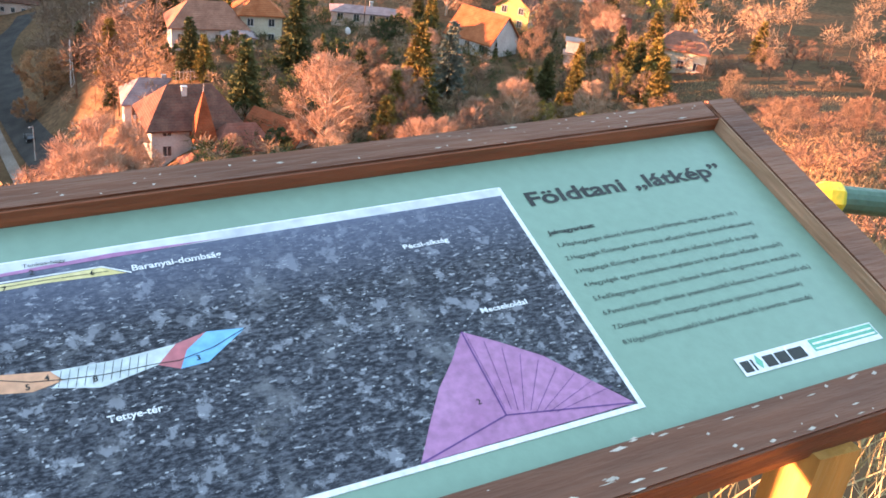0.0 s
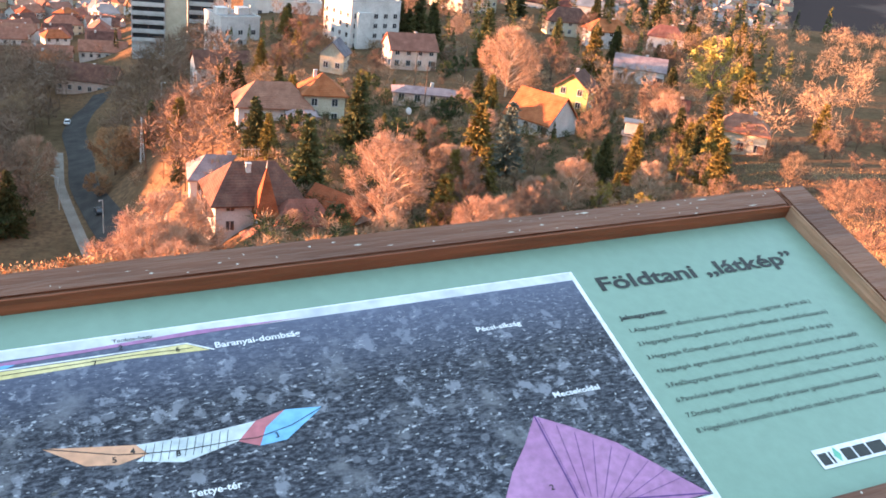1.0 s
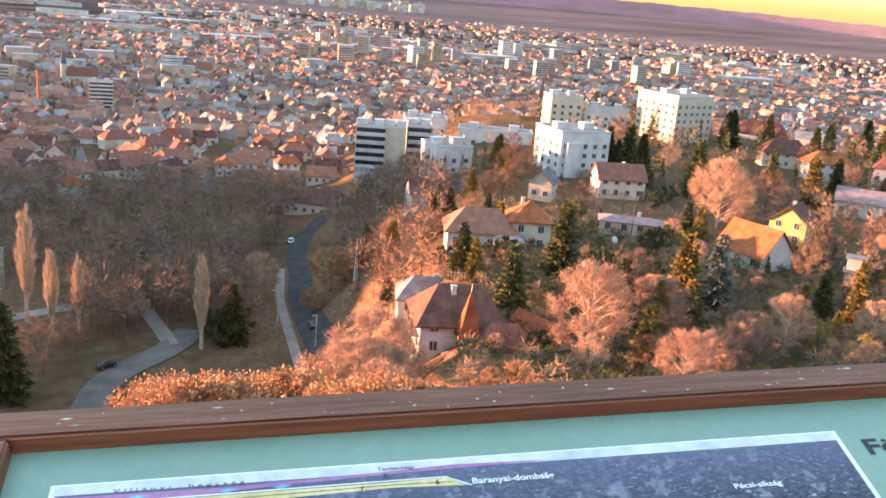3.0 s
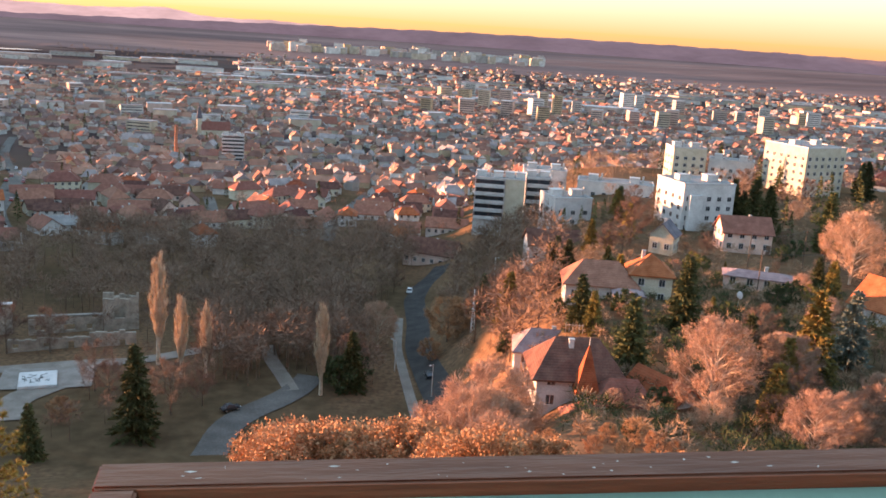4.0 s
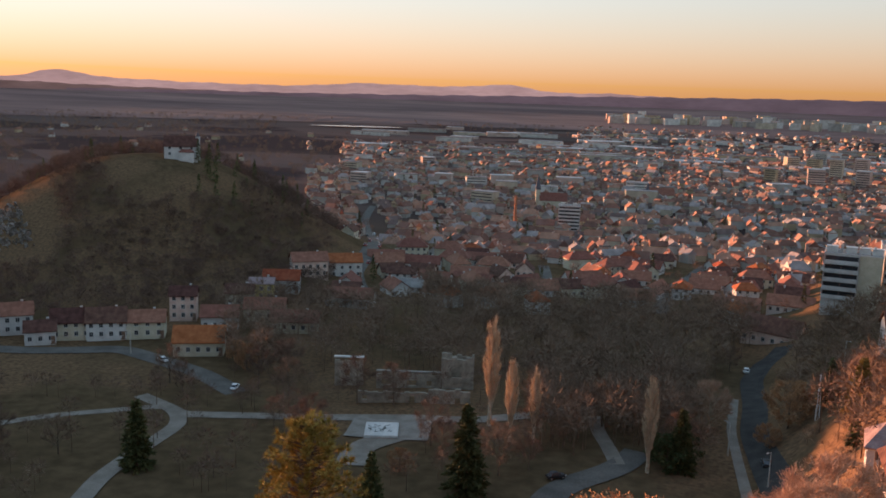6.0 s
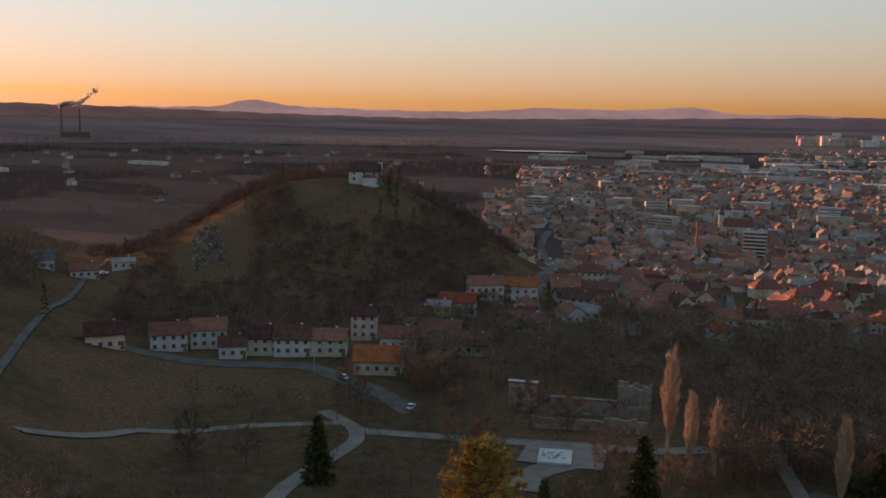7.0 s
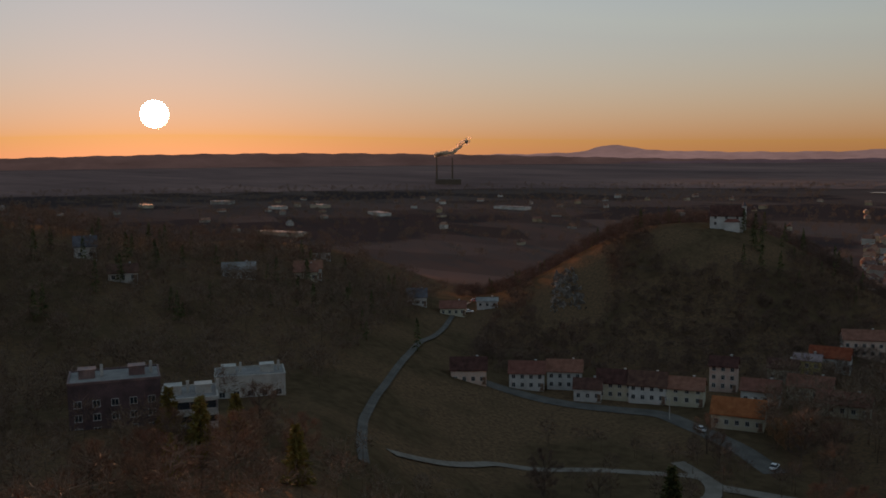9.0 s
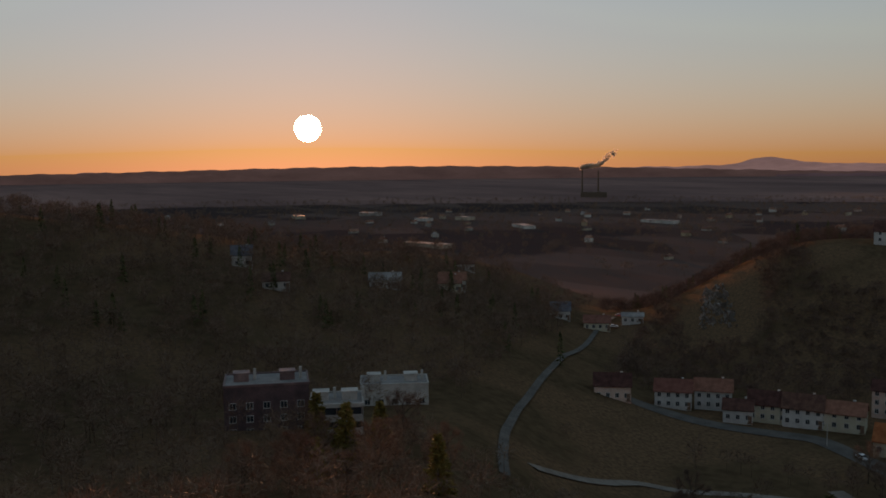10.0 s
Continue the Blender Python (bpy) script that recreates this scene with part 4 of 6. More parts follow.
    if leaf:
        v, f = slivers(base, way, leaf * rs.uniform(0.6, 1.3, twigs), leaf * rs.uniform(0.6, 1.2, twigs), rs)
    else:
        v, f = slivers(base, way, twig_l * rs.uniform(0.4, 1.3, twigs), twig_w * rs.uniform(0.6, 1.4, twigs), rs)
    return s, v, f


def conifer(seed, h, spread, whorls=22, per=9, droop=0.25, gaps=0.1, width=0.3):
    """A spruce: a straight trunk and drooping fans of needles in uneven whorls."""
    rs = np.random.RandomState(seed)
    s = Soup()
    s.tube((0, 0, -0.5), (0, 0, h * 0.5), h * 0.018, h * 0.011, 6)
    s.tube((0, 0, h * 0.5), (0, 0, h * 0.98), h * 0.011, 0.02, 6)
    B, W, L, D = [], [], [], []
    for i in range(whorls):
        k = 0.06 + 0.93 * i / whorls
        for j in range(per):
            if rs.rand() < gaps:
                continue
            az = rs.rand() * 2 * math.pi
            ln = spread * (1 - k) ** 0.85 * rs.uniform(0.65, 1.15) + 0.25
            d = np.array([math.cos(az), math.sin(az), 0.12 - droop * (1 - k)])
            z = h * k + rs.normal() * h * 0.012
            s.tube((0, 0, z), tuple(np.array([0, 0, z]) + d * ln * 0.8), 0.045, 0.012, 3)
            m = max(4, int(ln * 4.5))
            for q in np.linspace(0.15, 1, m):
                for _ in range(2):
                    B.append(np.array([0, 0, z]) + d * ln * q * 0.92)
                    W.append(d * 0.8 + rs.normal(size=3) * 0.42 + np.array([0, 0, -0.12]))
                    L.append(rs.uniform(0.45, 0.95) * (0.5 + 0.5 * spread / 3))
                    D.append(width * rs.uniform(0.6, 1.3))
    v, f = slivers(np.array(B), unit(np.array(W)), np.array(L), np.array(D), rs)
    return s, v, f


def pine(seed, h, spread, tufts=230, needles=30):
    """An open-crowned pine with round tufts of long needles."""
    rs = np.random.RandomState(seed)
    s = Soup()
    s.tube((0, 0, -1), (0.3, 0.1, h * 0.55), h * 0.02, h * 0.013, 8)
    s.tube((0.3, 0.1, h * 0.55), (0.1, 0, h * 0.97), h * 0.013, 0.03, 6)
    B, W, L = [], [], []
    for i in range(tufts):
        k = 0.3 + 0.7 * (i / tufts)
        az = i * 2.39996 + rs.normal() * 0.3
        ln = spread * (1.03 - k) ** 0.5 * rs.uniform(0.3, 1.1)
        a = np.array([0.2, 0.05, h * (k - 0.03)])
        e = a + np.array([math.cos(az) * ln, math.sin(az) * ln, 0.25 * ln + 0.3])
        s.tube(tuple(a), tuple(e), 0.06, 0.02, 3)
        for q in (1.0, 0.86, 0.72):
            c = a + (e - a) * q + rs.normal(size=3) * 0.08
            w = unit(rs.normal(size=(needles, 3)) + np.array([math.cos(az), math.sin(az), 0.8]) * 0.7)
            B.append(np.repeat(c[None], needles, 0))
            W.append(w)
            L.append(rs.uniform(0.28, 0.52, needles))
    B, W, L = np.concatenate(B), np.concatenate(W), np.concatenate(L)
    v, f = slivers(B, W, L, np.full(len(L), 0.075), rs)
    return s, v, f


def tree_kind(name, label, category, made, bark, crown, group=""):
    s, v, f = made
    return dict(name=name, label=label, category=category, group=group, trunk=s.data("trunk", M[bark]), crown=tri_mesh("crown", v, f, M[crown]))


def plant(kind, x, y, scale=1.0, turn=0.0, sink=0.15, z=None, tall=1.0):
    """A tree on the ground, with its trunk and crown."""
    ob = new(kind["name"])
    ob.matrix_basis = Matrix.Translation((x, y, (float(ground_z(x, y)) if z is None else z) - sink)) @ pose(0, 0, 0, 0, 0, turn) @ Matrix.Diagonal((scale, scale, scale * tall, 1))
    tagged(ob, kind["label"], kind["category"], kind["group"])
    for n in ("trunk", "crown"):
        o = new(n, kind[n])
        o.parent = ob
    return ob


BARE = [tree_kind("bare_tree", "leafless brown broadleaf tree with fine twigs", "tree", broadleaf(i, 13, 5.2, 4200, low=0.2, limbs=14, twig_w=0.06), "bark", "twigs", "bare trees") for i in range(4)]
DARK = [tree_kind("bare_tree", "leafless valley tree with shade painted into its dark twigs", "tree", broadleaf(10 + i, 13, 5.0, 3000, low=0.22, limbs=12, twig_w=0.07), "bark", "twigs_shade_dark", "shaded trees") for i in range(4)]
RUST = [tree_kind("oak", "oak holding rust-orange dry leaves", "tree", broadleaf(20 + i, 10, 5.0, 9000, leaf=0.24, low=0.08, limbs=16), "bark", "leaves_rust", "rusty oaks") for i in range(3)]
WARM = [tree_kind("plane_tree", "large round leafless tree with warm pinkish twigs", "tree", broadleaf(30 + i, 14, 6.2, 13000, low=0.10, limbs=22, twig_w=0.06, twig_l=0.9), "bark_pale", "twigs_warm", "warm-coloured trees") for i in range(2)]
OLIVE = [tree_kind("small_tree", "small tree with olive-yellow leaves", "tree", broadleaf(40 + i, 8, 3.2, 4200, leaf=0.22, low=0.1), "bark", "leaves_olive", "olive trees") for i in range(2)]
SPRUCE = [tree_kind("spruce", "tall dark green spruce with drooping branches", "conifer", conifer(50 + i, 17, 4.5, 28, 12, width=0.46), "bark", "needles", "spruces") for i in range(3)]
GOLD = [tree_kind("spruce", "spruce with sunlight painted into its golden-green needles", "conifer", conifer(55 + i, 15, 4.2, 25, 11, width=0.42), "bark", "needles_sunlit", "golden spruces") for i in range(2)]
BLUE = tree_kind("blue_spruce", "silvery blue spruce among garden trees", "conifer", conifer(60, 15, 3.6, 26, 11, width=0.42), "bark", "needles_blue")
POPLAR = [tree_kind("poplar", "slender leafless poplar with upright pale twigs", "tree", broadleaf(70 + i, 24, 2.1, 5200, low=0.14, limbs=30, rise=3.2, twig_l=1.7, twig_w=0.07, lift=2.6), "bark_pale", "poplar_twigs", "poplars") for i in range(2)]
BUSH = [tree_kind("shrub", "leafless brown shrub on the dry slope", "shrub", broadleaf(80 + i, 3.2, 1.9, 1000, low=0.05, limbs=9, twig_l=0.5, twig_w=0.025), "bark", "twigs", "slope shrubs") for i in range(2)]
HEDGE = [tree_kind("evergreen_shrub", "dark evergreen garden shrub", "shrub", broadleaf(90 + i, 3.6, 2.0, 1700, leaf=0.22, low=0.05, limbs=10), "bark", "hedge", "garden evergreens") for i in range(2)]
PINE = tree_kind("pine", "pine below the terrace, sunlight painted into its golden needle tufts", "conifer", pine(95, 17, 5.8, 300), "bark", "pine_needles_sunlit")

RND = random.Random(11)


def grove(kinds, spots, lo=0.8, hi=1.2, tall=1.0):
    for x, y in spots:
        plant(RND.choice(kinds), x, y, RND.uniform(lo, hi), RND.uniform(0, 360), tall=tall)


# trees picked out one by one
plant(PINE, -19.5, 52, 1.0, 20, z=-35.5)
plant(POPLAR[0], -33, 216, 1.12, 0)
plant(POPLAR[1], -26.5, 206, 0.85, 40)
plant(POPLAR[0], -21, 206, 0.75, 80)
plant(POPLAR[1], 5, 197, 0.92, 10)
plant(SPRUCE[0], -31, 175, 1.15, 0)
# garden trees of the ridge: place and scale
for kinds, places in (
        (SPRUCE, [(48.5, 125.7, 0.74), (66.9, 150.0, 0.82), (48.9, 152.7, 0.64), (54.3, 194.3, 0.69), (56.8, 190.1, 0.63), (46.1, 224.8, 0.65), (41.7, 178.4, 0.41), (142.6, 232.8, 1.0), (191.9, 235.3, 0.71), (181.6, 253.0, 0.68), (101.4, 122.0, 0.5), (244.7, 276.9, 1.28), (153.9, 166.0, 0.63), (92.7, 262.5, 0.65), (59.8, 209.3, 0.55)]),
        (GOLD, [(50.2, 149.4, 0.53), (46.1, 196.3, 0.83), (77.7, 125.6, 0.95), (167.0, 213.8, 1.02), (79.8, 107.9, 0.29), (72.2, 106.9, 0.22), (96.3, 111.8, 0.32), (71.0, 219.1, 0.55), (70.4, 106.4, 0.31)]),
        ([BLUE], [(86.6, 130.2, 0.89)]),
        (OLIVE, [(167.3, 166.7, 2.07), (109.9, 112.6, 0.78), (90.3, 108.1, 0.66), (61.6, 106.0, 0.72)]),
        (BARE, [(289.7, 308.7, 1.25), (111.4, 139.5, 0.65), (92.0, 129.0, 0.39), (83.9, 226.4, 0.97), (102.5, 220.6, 0.46), (74.1, 215.9, 0.55), (66.7, 105.5, 0.45)]),
        (WARM, [(123.7, 190.2, 1.18), (53.8, 108.9, 0.98), (70.4, 122.0, 0.59), (85.4, 109.0, 0.65), (97.9, 105.8, 0.5), (50.2, 208.9, 0.64), (78.3, 109.2, 0.49), (88.1, 94.4, 0.34)]),
        (RUST, [(101.0, 98.7, 0.36)]),
        (HEDGE, [(39.7, 126.1, 0.76)])):
    for x, y, k in places:
        plant(RND.choice(kinds), x, y, k, RND.uniform(0, 360))
grove(SPRUCE, [(215, 330), (222, 345), (232, 300), (246, 350), (262, 330), (270, 318), (128, 262), (140, 262), (133, 258)], 0.75, 1.05)
grove(GOLD, [(120, 120), (127, 124), (112, 108), (196, 214), (215, 205), (168, 155), (180, 168), (152, 120), (230, 240), (240, 230), (106, 100)], 0.5, 0.9)
plant(WARM[1], 20, 229, 0.85, 0)
plant(RUST[0], 37, 222, 1.2, 0)
plant(RUST[2], 31.5, 214, 0.6, 30)
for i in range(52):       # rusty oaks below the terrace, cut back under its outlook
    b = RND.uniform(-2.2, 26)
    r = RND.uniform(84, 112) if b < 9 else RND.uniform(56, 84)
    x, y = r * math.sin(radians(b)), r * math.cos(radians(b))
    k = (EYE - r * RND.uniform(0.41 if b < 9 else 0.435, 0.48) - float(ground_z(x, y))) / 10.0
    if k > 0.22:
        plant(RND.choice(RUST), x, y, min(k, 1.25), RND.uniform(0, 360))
plant(WARM[1], 23.4, 105, 0.85, 10)
plant(WARM[0], 24, 117, 0.62, 130)


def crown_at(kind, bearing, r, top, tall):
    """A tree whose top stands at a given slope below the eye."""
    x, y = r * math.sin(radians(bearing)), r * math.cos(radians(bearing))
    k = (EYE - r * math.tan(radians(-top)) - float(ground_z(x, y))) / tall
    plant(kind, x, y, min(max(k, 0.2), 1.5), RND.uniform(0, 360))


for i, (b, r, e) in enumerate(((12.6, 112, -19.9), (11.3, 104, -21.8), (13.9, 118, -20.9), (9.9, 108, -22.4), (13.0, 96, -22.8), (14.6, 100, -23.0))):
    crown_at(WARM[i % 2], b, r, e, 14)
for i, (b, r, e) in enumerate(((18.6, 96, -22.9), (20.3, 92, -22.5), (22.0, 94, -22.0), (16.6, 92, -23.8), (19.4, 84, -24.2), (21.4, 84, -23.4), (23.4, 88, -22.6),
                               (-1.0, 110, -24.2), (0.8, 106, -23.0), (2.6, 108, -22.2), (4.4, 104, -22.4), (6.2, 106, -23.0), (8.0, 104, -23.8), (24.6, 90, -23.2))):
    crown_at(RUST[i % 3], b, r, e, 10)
grove(HEDGE, [(8, 203), (10, 201), (13, 204), (11, 206), (9, 199)], 1.6, 2.3)
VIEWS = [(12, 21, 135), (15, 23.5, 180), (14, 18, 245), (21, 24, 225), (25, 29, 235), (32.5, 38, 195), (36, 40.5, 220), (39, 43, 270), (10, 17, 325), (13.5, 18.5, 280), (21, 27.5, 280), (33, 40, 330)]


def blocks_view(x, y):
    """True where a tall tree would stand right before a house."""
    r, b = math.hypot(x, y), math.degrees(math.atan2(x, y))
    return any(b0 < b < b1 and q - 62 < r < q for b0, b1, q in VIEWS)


grove(BARE, [(22, 282), (18, 270), (14, 262), (30, 292), (60, 268), (55, 285), (62, 300), (66, 318), (135, 205), (146, 196), (152, 212), (130, 160), (142, 158), (150, 178), (150, 300), (165, 300), (140, 282), (215, 280), (235, 262), (250, 300), (180, 310)], 0.6, 1.0)
grove(HEDGE, [(100, 172), (103, 176), (96, 168), (92, 164), (106, 170), (110, 180), (76, 152), (70, 148), (66, 140), (60, 134), (48, 112), (88, 196), (92, 200), (120, 215), (128, 222), (74, 128), (80, 140), (84, 146), (63, 122), (68, 130), (58, 124), (56, 140), (72, 140), (52, 158), (50, 168), (60, 160)], 0.8, 1.4)
for i in range(95):        # scrub and small trees on the dry slope, thinner below
    b, r = radians(RND.uniform(43, 66)), RND.uniform(45, 190)
    x, y = r * math.sin(b), r * math.cos(b)
    if r < 80 and i % 3:
        continue
    plant(RND.choice(BUSH if i % 3 or r < 95 else BARE), x, y, RND.uniform(0.45, 0.95) if i % 3 or r < 95 else RND.uniform(0.3, 0.5), RND.uniform(0, 360))
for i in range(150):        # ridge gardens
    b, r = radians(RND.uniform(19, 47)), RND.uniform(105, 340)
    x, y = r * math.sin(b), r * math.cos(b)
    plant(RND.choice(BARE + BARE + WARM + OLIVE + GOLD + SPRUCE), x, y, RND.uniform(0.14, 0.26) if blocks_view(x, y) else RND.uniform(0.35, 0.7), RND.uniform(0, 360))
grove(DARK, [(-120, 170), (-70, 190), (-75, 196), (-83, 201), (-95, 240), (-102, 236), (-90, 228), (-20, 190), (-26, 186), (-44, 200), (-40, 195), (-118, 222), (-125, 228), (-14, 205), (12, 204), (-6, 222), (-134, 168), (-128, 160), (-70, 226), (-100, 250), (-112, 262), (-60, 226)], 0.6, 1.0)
plant(SPRUCE[1], -100, 168, 0.9, 0)
plant(SPRUCE[2], -48, 165, 0.65, 0)
plant(SPRUCE[0], 12, 200, 0.85, 0)
plant(RUST[1], -47, 183, 0.55, 0)
plant(RUST[2], -110, 246, 0.8, 0)
plant(RUST[1], -116, 252, 0.7, 0)
grove(GOLD + BARE, [(-58, 105), (-66, 100), (-52, 112), (-74, 96), (-122, 62), (-130, 70), (-118, 74), (-136, 60), (-126, 82), (-142, 76), (-114, 66), (-134, 88), (-146, 92), (-108, 78), (-150, 72), (-156, 84), (-128, 56), (-120, 88), (-138, 80), (-150, 100), (-112, 56)], 0.5, 0.85)


# the woods: many small trees joined
def low_tree(seed, h, spread, n, conical=False):
    rs = np.random.RandomState(seed)
    v = [np.array([[-.15, 0, 0], [.15, 0, 0], [0, 0, h * 0.7], [0, -.15, 0], [0, .15, 0], [0, 0, h * 0.7]])]
    if conical:
        k = rs.rand(n) ** 0.8
        az = rs.rand(n) * 6.283
        rr = spread * (1 - k) * rs.uniform(0.5, 1, n)
        base = np.stack([np.cos(az) * rr * 0.4, np.sin(az) * rr * 0.4, h * (0.08 + 0.9 * k)], -1)
        way = unit(np.stack([np.cos(az), np.sin(az), -0.25 + 0 * az], -1) + rs.normal(size=(n, 3)) * 0.2)
        ln, wd = rr * 0.7 + 0.5, np.full(n, 0.75)
    else:
        d = unit(rs.normal(size=(n, 3)))
        base = d * np.array([spread, spread, h * 0.3]) * rs.uniform(0.25, 0.85, n)[:, None] + np.array([0, 0, h * 0.66])
        way = unit(d * np.array([1, 1, 0.7]) + rs.normal(size=(n, 3)) * 0.5 + np.array([0, 0, 0.5]))
        ln, wd = rs.uniform(0.9, 2.2, n), rs.uniform(0.10, 0.24, n)
    sv, _ = slivers(base, way, ln, wd, rs)
    return np.concatenate(v + [sv])


def wood(name, label, xy, kinds, mat, lo=0.7, hi=1.2, seed=0):
    rs = np.random.RandomState(seed)
    xy = np.asarray(xy, float)
    z = ground_z(xy[:, 0], xy[:, 1])
    out = []
    which = rs.randint(len(kinds), size=len(xy))
    for i, (x, y) in enumerate(xy):
        a, k = rs.rand() * 6.283, rs.uniform(lo, hi)
        c, s = math.cos(a) * k, math.sin(a) * k
        t = kinds[which[i]]
        out.append(np.stack([t[:, 0] * c - t[:, 1] * s + x, t[:, 0] * s + t[:, 1] * c + y, t[:, 2] * k + z[i] - 0.2], -1))
    v = np.concatenate(out)
    ob = new(name, tri_mesh(name, v, np.arange(len(v)).reshape(-1, 3), M[mat]))
    return tagged(ob, label, "woods", kind="stuff")


def sector(n, b0, b1, r0, r1, seed):
    rs = np.random.RandomState(seed)
    b, r = np.radians(rs.uniform(b0, b1, n)), np.sqrt(rs.uniform(r0 ** 2, r1 ** 2, n))
    return np.stack([r * np.sin(b), r * np.cos(b)], -1)


LOW = [low_tree(i, 12, 4.2, 170) for i in range(5)]
LOWC = [low_tree(20 + i, 13, 2.6, 120, True) for i in range(3)]
SMALL = [low_tree(30 + i, 5, 2.6, 90) for i in range(4)]


def off_roads(p, lines, gap):
    keep = np.ones(len(p), bool)
    for ln in lines:
        q = np.array(ln, float)
        for a, b in zip(q[:-1], q[1:]):
            t = np.clip(((p - a) @ (b - a)) / ((b - a) @ (b - a)), 0, 1)
            keep &= np.hypot(*(p - a - t[:, None] * (b - a)).T) > gap
    return p[keep]


CLEAR = [[(31, 165), (30, 226), (35, 279), (45, 306), (55, 380)], [(25, 178), (26, 262)], [(-17, 165), (-11, 186), (2, 202)], [(-101, 350), (-130, 430), (-172, 590), (-225, 740)], [(-146, 122), (-191, 165), (-254, 243), (-325, 350)],
         [(-215, 232), (-155, 254), (-104, 226)], [(-66, 212), (-44, 212)], [(-52, 246), (-80, 244)]]
wood("valley_wood", "dense leafless grey-brown wood in the valley", off_roads(np.concatenate([sector(520, -13, 7, 255, 385, 1), sector(230, -6, 7.5, 200, 262, 2), sector(150, -26, -12, 262, 340, 3), sector(130, 8.5, 16, 165, 310, 4)]), CLEAR, 8), LOW, "twigs_shade_dark", seed=1)
wood("hill_wood", "dark leafless scrub wood over the chapel hill", off_roads(np.concatenate([sector(3800, -44, -17, 335, 560, 5)]), CLEAR + [[(-250, 333), (-281, 370)], [(-236, 408), (-205, 424)], [(-230, 400), (-204, 412)], [(-226, 390), (-202, 400)], [(-236, 424), (-212, 440)]], 17), LOW + SMALL, "twigs_shade_dark", 0.45, 0.74, 6)
wood("hillside_wood", "shaded leafless wood on the far hillside", off_roads(np.concatenate([sector(2300, -86, -46, 185, 480, 7), sector(300, -60, -40, 330, 600, 8)]), CLEAR + [[(-190, 90), (-160, 108)], [(-205, 118), (-188, 134)]], 13), LOW + SMALL, "twigs_shade_dark", 0.55, 1.0, 9)
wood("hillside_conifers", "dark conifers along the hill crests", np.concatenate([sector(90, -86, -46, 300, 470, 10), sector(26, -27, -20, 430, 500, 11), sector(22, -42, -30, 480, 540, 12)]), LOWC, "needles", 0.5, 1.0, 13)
wood("slope_wood", "leafless wood on the slope below the park", off_roads(sector(300, -80, -34, 95, 190, 14), CLEAR + [[(-155, 174), (-149, 133)], [(-105, 173), (-100, 145)], [(-190, 90), (-160, 108)]], 9), LOW + SMALL, "twigs_shade_dark", 0.4, 0.8, 15)
wood("ridge_wood", "brown leafless trees between the ridge houses", np.concatenate([sector(120, 20, 46, 300, 520, 16), sector(260, 38, 64, 170, 450, 17), sector(60, 12, 20, 300, 480, 18)]), LOW, "twigs", 0.5, 0.9, 19)
wood("ridge_conifers", "dark conifers between the ridge houses", np.concatenate([sector(60, 24, 52, 250, 480, 20)]), LOWC, "needles", 0.7, 1.2, 21)
wood("slope_scrub", "dry leafless scrub on the sunlit slope", np.concatenate([sector(90, 46, 68, 50, 110, 22), sector(330, 44, 68, 110, 230, 29)]), SMALL, "twigs", 0.25, 0.6, 23)
wood("park_trees", "thin leafless trees around the park paths", off_roads(sector(150, -40, -3, 178, 262, 41), CLEAR + [[(-70, 205), (-40, 210)], [(-62, 190), (-52, 205)], [(-60, 180), (-55, 215)], [(-149, 133), (-155, 174), (-136, 196), (-107, 205)], [(-105, 173), (-100, 145)], [(-20, 165), (-12, 188), (2, 176)]], 7), LOW, "twigs_shade_dark", 0.45, 0.8, 42)
wood("plain_woods", "scattered woods and hedgerows on the far plain", off_roads(np.concatenate([sector(2600, -75, -18, 950, 2900, 43), sector(500, -18, 48, 2300, 2800, 44)]), [[(-800, 2500), (-640, 2000)]], 190), LOW, "twigs_shade_dark", 0.8, 1.5, 45)
wood("chapel_scrub", "low leafless scrub below the chapel", sector(260, -33, -22, 365, 418, 47), SMALL, "twigs_shade_dark", 0.3, 0.5, 48)
wood("garden_undergrowth", "dark evergreen undergrowth in the ridge gardens", sector(650, 17, 44, 92, 215, 31), SMALL, "hedge", 0.3, 0.62, 32)
wood("ridge_thicket", "brown leafless thicket between the gardens", off_roads(np.concatenate([sector(700, 18, 47, 88, 300, 33), sector(260, 8.5, 18, 140, 300, 34)]), CLEAR, 7), SMALL, "twigs", 0.35, 0.7, 35)
wood("block_spruces", "small dark spruces before the white block", np.array([(76, 262), (80, 258), (84, 258), (73, 262), (88, 262), (70, 260)]), LOWC, "needles", 0.5, 0.62, 36)
wood("town_trees", "leafless trees scattered through the town", np.concatenate([sector(1300, -19, 46, 372, 1700, 24), sector(500, -19, 46, 1000, 2600, 25)]), LOW, "twigs_shade_dark", 0.5, 0.95, 26)
wood("town_conifers", "dark conifers scattered through the town", sector(160, -18, 40, 380, 1100, 27), LOWC, "needles", 0.6, 1.1, 28)


